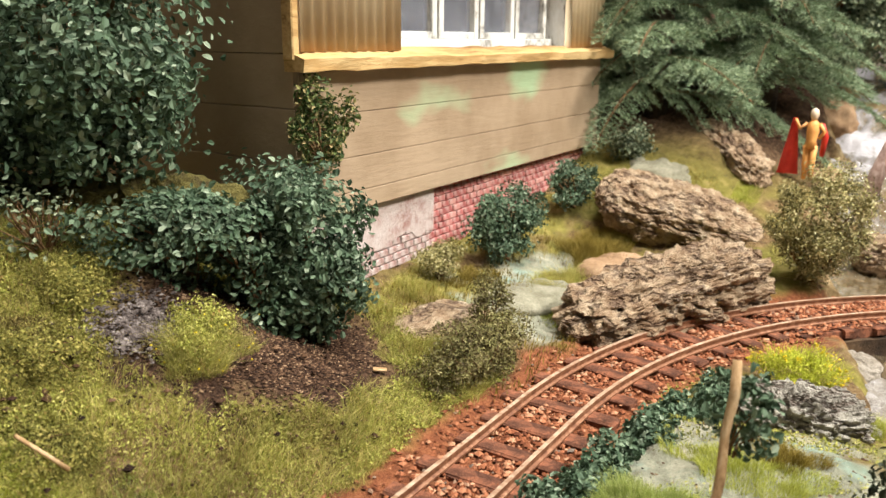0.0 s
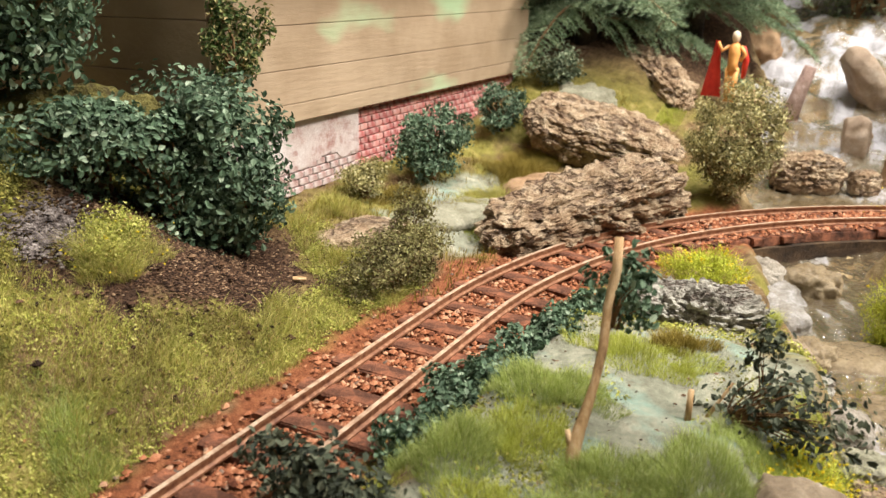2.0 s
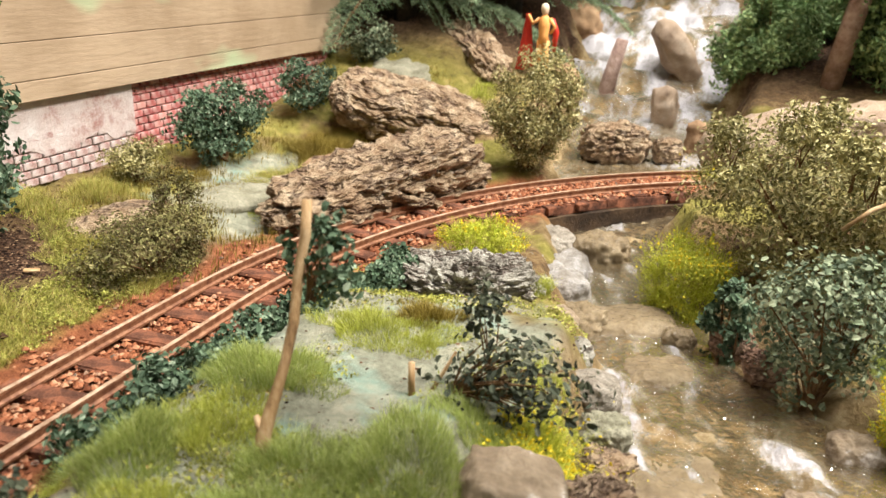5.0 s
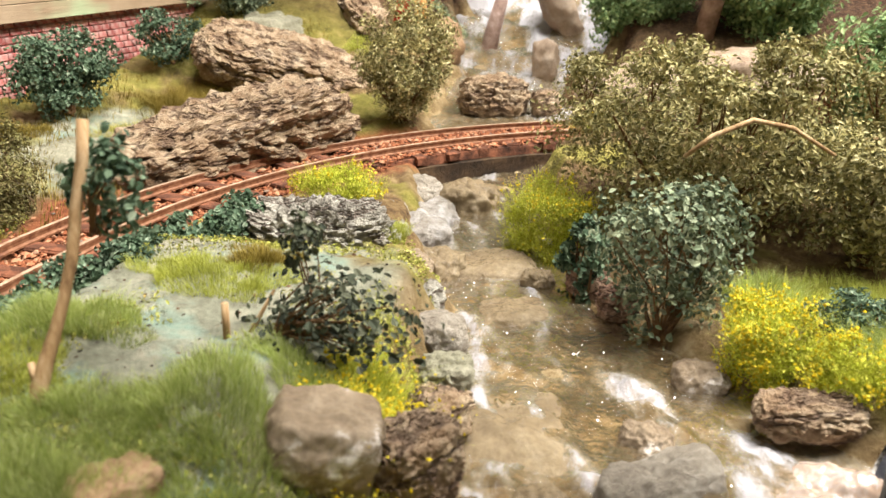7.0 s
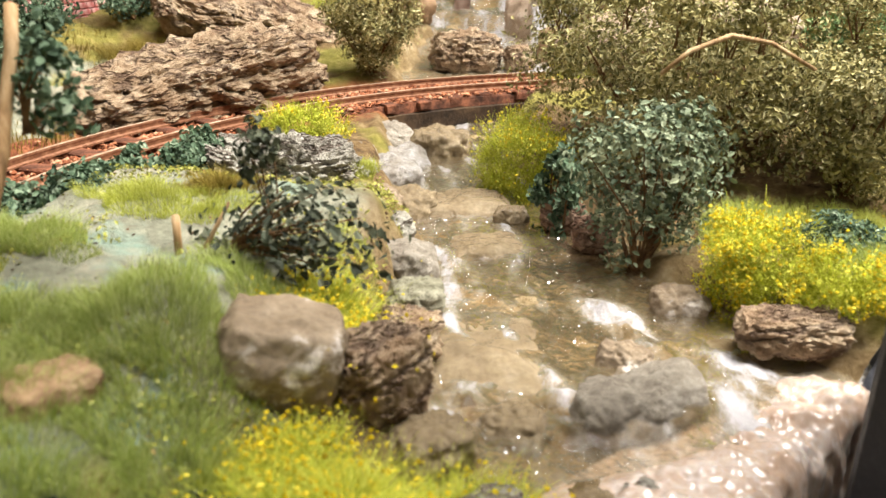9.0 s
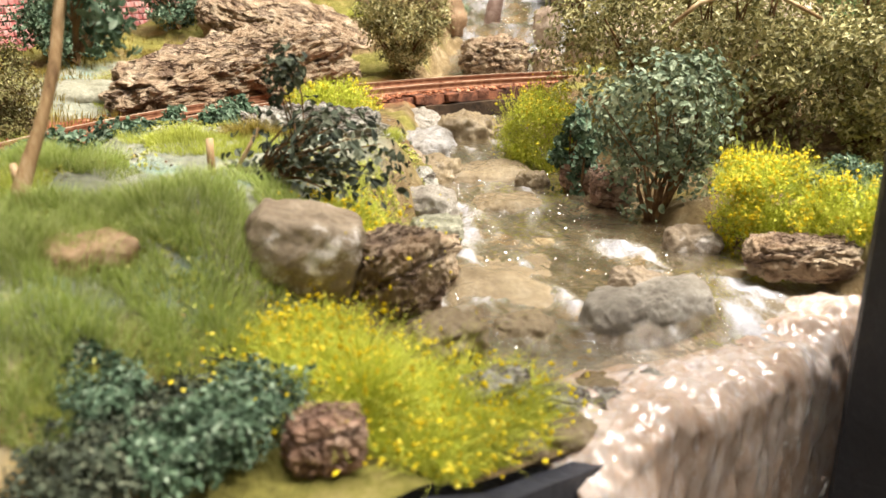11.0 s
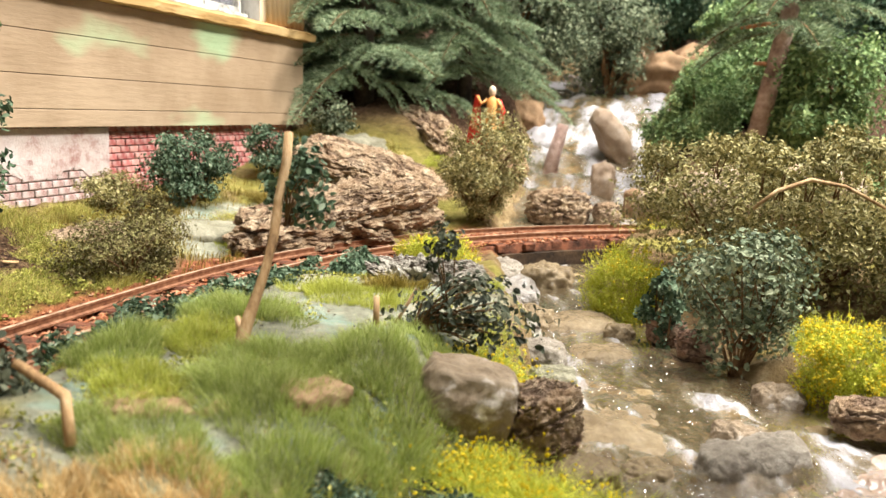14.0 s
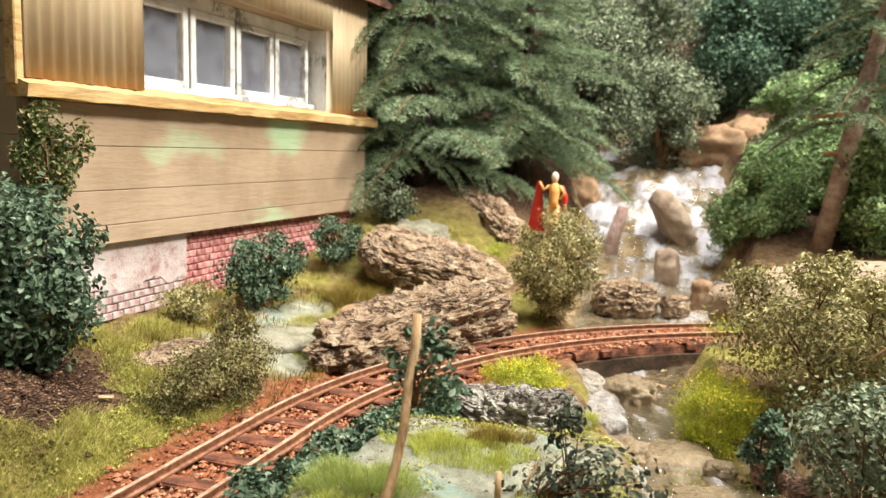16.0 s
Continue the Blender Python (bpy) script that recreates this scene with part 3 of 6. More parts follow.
# ---- plants, rocks: makers ----
M_TWIG = speckled("twig_bark", [(0.3, rgb(70, 50, 32)), (0.6, rgb(120, 92, 62))], 300, 0.9, 0.0003, 1500, 0.15)
M_STICK = speckled("peeled_stick", [(0.3, rgb(112, 84, 54)), (0.5, rgb(160, 128, 88)), (0.7, rgb(190, 164, 126))], 200, 0.75, 0.0003, 1200, 0.25, (1, 1, 0.2))
L_TEAL = leafy("bluish_green_leaves", [(0.0, rgb(48, 66, 46)), (0.5, rgb(82, 102, 76)), (0.85, rgb(110, 128, 100)), (1.0, rgb(152, 164, 138))])
L_DARK = leafy("dark_green_leaves", [(0.0, rgb(44, 48, 38)), (0.5, rgb(70, 76, 58)), (1.0, rgb(106, 108, 86))], 0.7)
L_OLIVE = leafy("olive_leaves", [(0.0, rgb(88, 86, 50)), (0.5, rgb(152, 144, 90)), (0.85, rgb(186, 174, 120)), (1.0, rgb(204, 196, 152))])
L_BROWNOLIVE = leafy("dry_olive_leaves", [(0.0, rgb(70, 58, 34)), (0.4, rgb(104, 94, 54)), (0.8, rgb(124, 122, 72)), (1.0, rgb(158, 148, 100))], patch=rgb(128, 84, 52), patch_at=0.62)
L_GREY = leafy("grey_green_leaves", [(0.0, rgb(68, 80, 60)), (0.5, rgb(114, 126, 96)), (1.0, rgb(164, 170, 138))])
L_FAR = leafy("deep_green_leaves", [(0.0, rgb(46, 70, 52)), (0.6, rgb(86, 114, 88)), (1.0, rgb(132, 156, 124))])
L_BRIGHT = leafy("fresh_green_leaves", [(0.0, rgb(92, 118, 72)), (0.6, rgb(142, 168, 112)), (1.0, rgb(176, 192, 132))])
L_IVY = leafy("ivy_leaves", [(0.0, rgb(40, 62, 30)), (0.6, rgb(88, 104, 54)), (0.85, rgb(150, 148, 92)), (1.0, rgb(206, 176, 128))])
L_NEEDLE = leafy("conifer_needles", [(0.0, rgb(80, 100, 74)), (0.6, rgb(138, 158, 120)), (1.0, rgb(186, 198, 160))], 0.7)
G_GREEN = leafy("green_grass", [(0.0, rgb(132, 148, 68)), (0.6, rgb(178, 190, 104)), (1.0, rgb(212, 214, 148))], 0.7, 0.5)
G_LIME = leafy("lime_grass", [(0.0, rgb(150, 158, 58)), (0.6, rgb(194, 198, 90)), (1.0, rgb(222, 220, 130))], 0.7, 0.45)
G_OLIVE = leafy("ochre_grass", [(0.0, rgb(98, 84, 30)), (0.6, rgb(146, 128, 54)), (1.0, rgb(184, 164, 90))], 0.7, 0.3)
G_MOSS = leafy("yellowish_turf", [(0.0, rgb(132, 132, 60)), (0.5, rgb(182, 178, 92)), (0.85, rgb(208, 198, 122)), (1.0, rgb(188, 150, 98))], 0.8, 0.35)
L_FUZZ = leafy("olive_fuzz", [(0.0, rgb(80, 80, 38)), (0.5, rgb(128, 124, 58)), (0.9, rgb(164, 154, 80)), (1.0, rgb(190, 176, 104))], 0.8, 0.25, patch=rgb(96, 84, 46), patch_at=0.55)
G_HAY = leafy("straw", [(0.0, rgb(166, 134, 78)), (0.6, rgb(208, 176, 118)), (1.0, rgb(230, 206, 158))], 0.7, 0.3)
G_FLOWER = leafy("flower_stems", [(0.0, rgb(146, 156, 44)), (0.6, rgb(196, 200, 70)), (1.0, rgb(224, 220, 104))], 0.7, 0.3)
L_WEED = leafy("mossy_weeds", [(0.0, rgb(104, 104, 48)), (0.4, rgb(150, 152, 68)), (0.8, rgb(188, 186, 96)), (0.95, rgb(204, 196, 120)), (1.0, rgb(150, 106, 62))], 0.8, 0.25, patch=rgb(112, 98, 52), patch_at=0.58)
P_YELLOW = leafy("yellow_petals", [(0.0, rgb(196, 168, 20)), (0.6, rgb(230, 206, 40)), (1.0, rgb(240, 222, 90))], 0.6, 0.25)


def leaves(points, out, size, rng, oval=False, up=0.35, fold=0.25):
    """One small folded leaf at each point, turned roughly outwards."""
    n = len(points)
    nrm = out + rng.normal(0, 0.75, (n, 3)) + np.array((0, 0, up))
    nrm /= np.linalg.norm(nrm, axis=1, keepdims=True) + 1e-9
    a = np.cross(nrm, rng.normal(0, 1, (n, 3)))
    a /= np.linalg.norm(a, axis=1, keepdims=True) + 1e-9
    b = np.cross(nrm, a)
    s = size * rng.uniform(0.55, 1.25, (n, 1))
    shape = [(-1, 0, 0), (-0.35, 0.62, fold), (0.45, 0.5, fold), (1, 0, 0), (0.45, -0.5, fold), (-0.35, -0.62, fold)] if oval else [(-1, 0, 0), (0.1, 0.5, fold), (1, 0, 0), (0.1, -0.5, fold)]
    v = np.stack([points + s * (a * p + b * q + nrm * r) for p, q, r in shape], 1)
    k = len(shape)
    f = np.arange(n)[:, None] * k + np.arange(k)[None]
    if oval:
        f = np.concatenate([f[:, [0, 1, 2, 3]], f[:, [0, 3, 4, 5]]])
    return v.reshape(-1, 3), f


def clumped(center, radii, n, rng, clumps, spread):
    """Points in uneven clumps over an ellipsoid, with the way outwards at each."""
    d = rng.normal(0, 1, (clumps, 3))
    d /= np.linalg.norm(d, axis=1, keepdims=True)
    c = d * rng.uniform(0.45, 0.92, (clumps, 1))
    k = rng.integers(0, clumps, n)
    e = rng.normal(0, 1, (n, 3))
    e /= np.linalg.norm(e, axis=1, keepdims=True)
    p = c[k] + e * spread * rng.uniform(0.35, 1.0, (n, 1)) * rng.uniform(0.6, 1.25, clumps)[k][:, None]
    out = p / (np.linalg.norm(p, axis=1, keepdims=True) + 1e-9)
    return np.asarray(center) + p * np.asarray(radii), out, np.asarray(center) + c * np.asarray(radii) * 0.9


def bush(name, label, category, center, radii, n, size, mat, seed, clumps=26, spread=0.34, oval=False, root=None, twigs=12, thick=0.0006, group="", floor=True, dense=1.0):
    rng = np.random.default_rng(seed)
    r2 = random.Random(seed)
    root = root or on_ground(center[0], center[1])
    pts, out, cs = clumped(center, radii, int(n * (1 + 0.6 * dense)), rng, int(clumps * 1.6), spread * 1.12)
    if floor:
        low = Vector(root).lerp(Vector(center), 0.5)
        pts2, out2, _ = clumped(low, (radii[0] * 0.8, radii[1] * 0.8, max(0.6 * radii[2], 0.55 * (center[2] - root[2]))), int(n * 0.5 * dense), rng, clumps, spread * 1.2)
        pts, out = np.concatenate([pts, pts2]), np.concatenate([out, out2])
    if floor:
        pts[:, 2] = np.maximum(pts[:, 2], ground_z(pts[:, 0], pts[:, 1]) + 0.0006)
    ob = thing(name, root, label, category, group)
    pieces = []
    for c in cs[:twigs]:
        a, z = Vector(root), Vector(c)
        m = a.lerp(z, 0.5) + Vector((r2.uniform(-1, 1), r2.uniform(-1, 1), 0.4)) * (z - a).length * 0.12
        pieces.append(tube([a + Vector((r2.uniform(-1, 1), r2.uniform(-1, 1), 0)) * 0.0012 - Vector((0, 0, 0.001)), m, z], [thick, thick * 0.7, thick * 0.35], 4))
    mesh("stem", *join(pieces), M_TWIG, ob, label="thin brown twigs")["kind"] = "stuff"
    mesh("foliage", *leaves(pts, out, size, rng, oval), mat, ob)["kind"] = "stuff"
    return ob


def blades(xs, ys, zs, height, lean_x, lean_y, width, rng, wild=0.3):
    """Thin bent blades, each of two joints."""
    n = len(xs)
    a = rng.uniform(0, math.pi, n)
    wx, wy = np.cos(a) * width * 0.5, np.sin(a) * width * 0.5
    h = height * rng.uniform(0.4, 1.2, n)
    lx, ly = lean_x * h + rng.normal(0, wild, n) * h, lean_y * h + rng.normal(0, wild, n) * h
    P = lambda dx, dy, dz: np.stack([xs + dx, ys + dy, zs + dz], -1)
    v = np.stack([P(-wx, -wy, -0.0005), P(wx, wy, -0.0005), P(lx * 0.4 + wx * 0.8, ly * 0.4 + wy * 0.8, h * 0.6), P(lx * 0.4 - wx * 0.8, ly * 0.4 - wy * 0.8, h * 0.6), P(lx, ly, h * 0.98)], 1)
    i = np.arange(n)[:, None] * 5
    f = (i + np.array([[0, 1, 2, 3]])).tolist() + (i + np.array([[3, 2, 4]])).tolist()
    return v.reshape(-1, 3), f, v[:, 4]


def tuft(label, x, y, rx, ry, height, n, mat, seed, flowers=0, turn=0.0, splay=0.55, name="grass_tuft", petal=0.00026, width=0.0001):
    rng = np.random.default_rng(seed)
    n, height, flowers = int(n * (4.2 if flowers else 3.4)), height * (0.8 if flowers else 0.54), int(flowers * 4)
    r, a = np.sqrt(rng.uniform(0, 1, n)), rng.uniform(0, 2 * math.pi, n)
    r = r * (1 + 0.18 * np.sin(a * 3 + seed) + 0.12 * np.sin(a * 5 + seed * 2))
    px, py = r * np.cos(a), r * np.sin(a)
    c, s = math.cos(turn), math.sin(turn)
    xs, ys = x + (px * rx * c - py * ry * s), y + (px * rx * s + py * ry * c)
    ux, uy = px * c - py * s, px * s + py * c
    zs = ground_z(xs, ys)
    ob = thing(name, on_ground(x, y), label, "grass tuft" if not flowers else "flowering plant", "plants of the scenery")
    rough = np.clip(0.85 + 0.6 * fractal(xs, ys, 210, seed, 3), 0.35, 1.4)
    v, f, tips = blades(xs, ys, zs, rough * height * (1.1 - 0.45 * np.clip(r, 0, 1) ** 2), ux * splay * 0.7, uy * splay * 0.7, width, rng, 0.75 if flowers else 0.42)
    mesh("grass", v, f, mat, ob)["kind"] = "stuff"
    if flowers:
        k = rng.choice(n, min(n, flowers), replace=False)
        buds = crumbs("blossom", tips[k], petal * 1.35, P_YELLOW, rng, 1.0)
        buds.parent, buds["label"], buds["kind"] = ob, "tiny yellow blossoms", "stuff"
        buds.matrix_parent_inverse = ob.matrix_basis.inverted()
    return ob



def flower_mound(label, x, y, rx, ry, height, n, mat, blossoms, seed):
    """A fuzzy cushion of very fine leaves and stems, dotted with tiny blossoms."""
    rng = np.random.default_rng(seed)
    base = on_ground(x, y)
    ob = thing("flowering_mound", base, label, "flowering plant", "plants of the scenery")
    pts, out, _ = clumped((x, y, base[2] + height * 0.42), (rx, ry, height * 0.6), n, rng, 46, 0.34)
    pts[:, 2] = np.maximum(pts[:, 2], ground_z(pts[:, 0], pts[:, 1]) + 0.0003)
    lv, lf2 = leaves(pts, out, 0.00048, rng)
    mesh("foliage", lv, lf2, mat, ob)["kind"] = "stuff"
    k = rng.choice(n, n // 2, replace=False)
    v, f, tips = blades(pts[k, 0], pts[k, 1], pts[k, 2], 0.0032 + 0 * k, out[k, 0] * 0.9, out[k, 1] * 0.9, 0.0001, rng, 0.6)
    mesh("grass", v, f, mat, ob)["kind"] = "stuff"
    far = np.linalg.norm((pts - np.array((x, y, base[2] + height * 0.42))) / np.array((rx, ry, height * 0.6)), axis=1)
    best = np.argsort(-far + rng.uniform(0, 0.5, n))[:blossoms]
    buds = crumbs("blossom", pts[best] + out[best] * 0.0007, 0.00036, P_YELLOW, rng, 1.0)
    buds.parent, buds["label"], buds["kind"] = ob, "tiny yellow blossoms", "stuff"
    buds.matrix_parent_inverse = ob.matrix_basis.inverted()
    return ob


def rock(name, label, center, radii, turn, mat, seed, level=5, rugged=0.25, layers=0.0, square=0.0, tilt=0.0, category="rock", wedge=0.0, lean=0.0):
    """A boulder or a piece of bark: a rounded block broken up by noise, with layers running along it."""
    bm = bmesh.new()
    bmesh.ops.create_icosphere(bm, subdivisions=level, radius=1)
    off = Vector((seed * 3.7, seed * 1.3, seed * 2.9))
    big = max(radii)
    rx, ry, rz = radii
    for v in bm.verts:
        p = v.co.copy()
        if square:
            m = max(abs(p.x), abs(p.y), abs(p.z))
            p = p.lerp(p / m * 0.85, square)
        if wedge:
            e = min(1, max(0, (p.x + 1) / 1.5))
            p.z *= 1 - wedge * (1 - e * e * (3 - 2 * e)) - 0.5 * wedge * max(0, p.x - 0.6) / 0.4
        w = Vector((p.x * rx, p.y * ry, p.z * rz)) / big
        d = (0.3 if layers else 0.6) * noise.fractal(w * 1.6 + off, 0.9, 2.1, 3) + 0.3 * noise.fractal(w * 5 + off, 0.8, 2.1, 3)
        if layers:
            q = Vector((w.x * 2.2, w.y * 5.5, w.z * 8)) + off + Vector((0, 0, 0.9 * noise.noise(w * 4 + off)))
            r = 1 - abs(noise.noise(q))
            r2 = 1 - abs(noise.noise(Vector((w.x * 6, w.y * 14, w.z * 18)) + off))
            d += layers * (0.7 * noise.fractal(Vector((w.x * 9, w.y * 11, w.z * 12)) + off, 0.55, 2, 4) - 3.6 * max(0, r - 0.8) - 1.3 * max(0, r2 - 0.8))
        v.co = Vector((p.x * rx, p.y * ry, p.z * rz)) + p.normalized() * d * rugged * min(radii) * 1.4
    me = bpy.data.meshes.new(name)
    bm.to_mesh(me)
    bm.free()
    me.materials.append(mat)
    if not layers:
        me.polygons.foreach_set("use_smooth", [True] * len(me.polygons))
    ob = new(name, me)
    ob.matrix_basis = pose(*center, lean, tilt, turn)
    return tagged(ob, label, category, "rocks of the scenery")


def stone(name, stops, scale, bump, fissures=0, rough=0.85, fine=900):
    m, nd, ln, b = material(name, stops[0][1], rough, 0, 0.25)
    n1 = noise_node(nd, ln, scale, 7, 0.72)
    col = ramp_node(nd, ln, n1, stops)
    n2 = noise_node(nd, ln, fine, 5, 0.75)
    col = mix_node(nd, ln, ramp_node(nd, ln, n2, [(0.3, (0.35, 0.35, 0.35)), (0.6, (0, 0, 0))]), col, tuple(c * 0.4 for c in stops[0][1]))
    ln.new(col, b.inputs["Base Color"])
    ad = nd.new("ShaderNodeMath")
    ad.operation = "ADD"
    ln.new(n1, ad.inputs[0])
    ln.new(n2, ad.inputs[1])
    if fissures:
        n3 = noise_node(nd, ln, fissures, 4, 0.6, (0.6, 1.0, 1.8))
        line = ramp_node(nd, ln, n3, [(0.46, (0, 0, 0)), (0.495, (0.7, 0.7, 0.7)), (0.505, (0.7, 0.7, 0.7)), (0.54, (0, 0, 0))])
        col = mix_node(nd, ln, line, col, rgb(84, 62, 50))
        ln.new(col, b.inputs["Base Color"])
        sb = nd.new("ShaderNodeMath")
        sb.operation = "SUBTRACT"
        ln.new(ad.outputs[0], sb.inputs[0])
        ln.new(line, sb.inputs[1])
        ad = sb
    bump_node(nd, ln, b, ad.outputs[0], bump)
    return m


R_BARK = stone("cork_bark", [(0.28, rgb(94, 68, 48)), (0.42, rgb(156, 128, 98)), (0.58, rgb(196, 172, 140)), (0.8, rgb(214, 201, 180))], 130, 0.0025, 75, fine=600)
R_GREYBARK = stone("grey_bark", [(0.28, rgb(88, 80, 70)), (0.45, rgb(160, 153, 138)), (0.62, rgb(200, 194, 178)), (0.8, rgb(220, 215, 202))], 150, 0.002, 110, fine=700)
R_REDBARK = stone("reddish_bark", [(0.3, rgb(98, 70, 54)), (0.5, rgb(164, 128, 104)), (0.72, rgb(206, 177, 152))], 160, 0.002, 150, fine=700)
R_PEBBLE = stone("buff_pebble", [(0.3, rgb(92, 74, 58)), (0.47, rgb(138, 120, 96)), (0.56, rgb(160, 142, 118)), (0.63, rgb(226, 216, 204))], 62, 0.0006, rough=0.5)
R_SAND = stone("sandstone", [(0.3, rgb(120, 90, 64)), (0.55, rgb(158, 128, 96)), (0.75, rgb(184, 158, 128))], 60, 0.0006)
R_WET = stone("wet_tan_boulder", [(0.3, rgb(100, 84, 62)), (0.55, rgb(134, 117, 90)), (0.78, rgb(170, 154, 126))], 60, 0.0006, rough=0.2)
R_TAN = stone("pale_tan_rock", [(0.3, rgb(136, 112, 90)), (0.55, rgb(172, 150, 126)), (0.78, rgb(204, 190, 172))], 45, 0.0008, rough=0.45)
R_FOAM = stone("foam_washed_stone", [(0.3, rgb(122, 110, 94)), (0.5, rgb(156, 149, 139)), (0.7, rgb(188, 184, 180))], 120, 0.001, rough=0.25)
R_GREYST = stone("pitted_grey_stone", [(0.3, rgb(108, 97, 84)), (0.5, rgb(150, 140, 124)), (0.7, rgb(184, 175, 160))], 120, 0.0012, rough=0.5)
R_GREEN = stone("greenish_plaster_rock", [(0.3, rgb(112, 104, 84)), (0.5, rgb(144, 140, 116)), (0.7, rgb(174, 168, 146))], 90, 0.0012)

# ---- rocks ----
rock("bark_rock", "large rugged slab of cork bark beside the track", (-0.0685, 0.3155, 0.0545), (0.0535, 0.0165, 0.0195), 61, R_BARK, 3, 6, 0.24, 0.6, 0.55, -3, wedge=0.5, lean=14)
rock("bark_rock", "sloping slab of cork bark below the house", (-0.094, 0.408, 0.066), (0.046, 0.024, 0.0135), 34, R_BARK, 5, 6, 0.24, 0.55, 0.5, 17, wedge=0.15, lean=20)
rock("bark_rock", "low cracked grey bark slab at the stream bank", (-0.0135, 0.2525, 0.0445), (0.0215, 0.0138, 0.0118), 22, R_GREYBARK, 8, 6, 0.28, 0.6, 0.6, 2)
rock("bark_rock", "narrow ridge of bark near the waterfall", (-0.092, 0.487, 0.086), (0.042, 0.013, 0.014), -48, R_BARK, 9, 5, 0.28, 0.5, 0.4, 14)
rock("bark_rock", "dark bark boulder in the falling water", (-0.003, 0.443, 0.052), (0.018, 0.012, 0.011), 10, R_BARK, 11, 5, 0.25, 0.4, 0.35)
rock("bark_rock", "brown bark piece on the stream bank", (0.104, 0.2085, 0.0375), (0.0115, 0.006, 0.0042), 14, R_BARK, 12, 5, 0.28, 0.5, 0.5)
rock("cork_piece", "small rough cork piece among the flowers", (0.0435, 0.1265, 0.0385), (0.0052, 0.0036, 0.0042), 30, R_REDBARK, 14, 5, 0.22, 0.35, 0.4)
rock("cork_piece", "porous cork lump beside the pebble", (0.0385, 0.168, 0.0425), (0.008, 0.0065, 0.0085), 60, R_BARK, 15, 5, 0.22, 0.35, 0.4)
rock("pebble", "large buff pebble with pale veins in the grass", (0.0252, 0.1625, 0.0475), (0.0098, 0.0085, 0.0078), 25, R_PEBBLE, 17, 5, 0.13, 0, 0.5, 12, "stone")
rock("pebble", "grey-brown pebble at the water's edge", (0.0288, 0.2172, 0.0388), (0.0072, 0.0064, 0.0062), 5, R_GREYST, 19, 5, 0.16, 0, 0.4, 0, "stone")
for i, (x, y, z, rx, ry, rz, turn, mat, lab) in enumerate([
        (0.030, 0.270, 0.0333, 0.0155, 0.0115, 0.0055, 15, R_WET, "wet tan boulder under running water"), (0.0125, 0.321, 0.0370, 0.0105, 0.009, 0.0080, 0, R_WET, "rounded tan boulder below the bridge"),
        (0.0445, 0.2625, 0.036, 0.0048, 0.0036, 0.003, 0, R_WET, "small rounded stone in the stream"), (0.0490, 0.197, 0.0293, 0.0145, 0.0205, 0.0056, 20, R_WET, "flat boulder washed by the stream"),
        (0.0415, 0.2445, 0.0322, 0.0115, 0.009, 0.0042, 20, R_WET, "flat boulder lying under the water"), (0.0005, 0.303, 0.0345, 0.0115, 0.016, 0.0078, 10, R_FOAM, "pale boulder with foaming water"),
        (0.0075, 0.283, 0.0375, 0.0085, 0.010, 0.0062, 25, R_FOAM, "pale boulder with foaming water"), (-0.0075, 0.288, 0.0395, 0.009, 0.010, 0.0068, 40, R_GREYST, "grey stone set under the track"), (-0.0045, 0.318, 0.0395, 0.009, 0.011, 0.0058, 15, R_GREYST, "grey stone set under the bridge"), (0.0165, 0.262, 0.0365, 0.008, 0.008, 0.0056, 60, R_WET, "wet stone at the stream bank"),
        (0.0125, 0.247, 0.0415, 0.007, 0.005, 0.0055, 15, R_PEBBLE, "stone set in the stream bank"), (0.0205, 0.2335, 0.0405, 0.006, 0.005, 0.005, 50, R_GREYBARK, "stone set in the stream bank"), (0.034, 0.2045, 0.0375, 0.006, 0.0055, 0.0045, 20, R_GREEN, "stone set in the stream bank"),
        (0.0365, 0.1885, 0.0375, 0.0065, 0.006, 0.006, 70, R_BARK, "stone set in the stream bank"), (0.0475, 0.163, 0.0345, 0.007, 0.005, 0.0045, 30, R_WET, "wet stone at the lip of the fall"), (0.0575, 0.1525, 0.0325, 0.006, 0.0042, 0.0032, 50, R_GREYBARK, "wet stone at the lip of the fall"),
        (0.003, 0.262, 0.0425, 0.0065, 0.007, 0.006, 0, R_GREYBARK, "stone set in the stream bank"), (0.085, 0.2225, 0.0345, 0.0065, 0.005, 0.0035, 10, R_PEBBLE, "stone at the stream's edge"), (0.0745, 0.1985, 0.0325, 0.0052, 0.004, 0.0036, 0, R_PEBBLE, "stone breaking the water"),
        (0.0775, 0.1838, 0.0332, 0.0138, 0.0062, 0.0055, 38, R_GREYST, "grey rock at the lip of the fall"), (0.058, 0.1755, 0.031, 0.006, 0.005, 0.0035, 0, R_WET, "stone at the lip of the fall"),
        (-0.012, 0.1235, 0.0535, 0.011, 0.006, 0.003, 20, R_SAND, "flat sandy stone in the grass"), (0.006, 0.138, 0.0535, 0.007, 0.0045, 0.0028, 60, R_SAND, "flat sandy stone in the grass"),
        (-0.126, 0.243, 0.0545, 0.02, 0.012, 0.006, 75, R_BARK, "pale bark slab below the foundation"), (-0.117, 0.292, 0.0508, 0.014, 0.026, 0.0055, -20, R_GREEN, "smooth greenish rock below the house"),
        (-0.103, 0.345, 0.0525, 0.012, 0.02, 0.006, -10, R_SAND, "sandy rock beside the bark"), (-0.121, 0.455, 0.074, 0.02, 0.034, 0.014, 20, R_GREEN, "smooth grey-green rock below the conifer")]):
    rock("boulder", lab, (x, y, z), (rx, ry, rz), turn, mat, 20 + i, 5, 0.3, 0, 0.35)
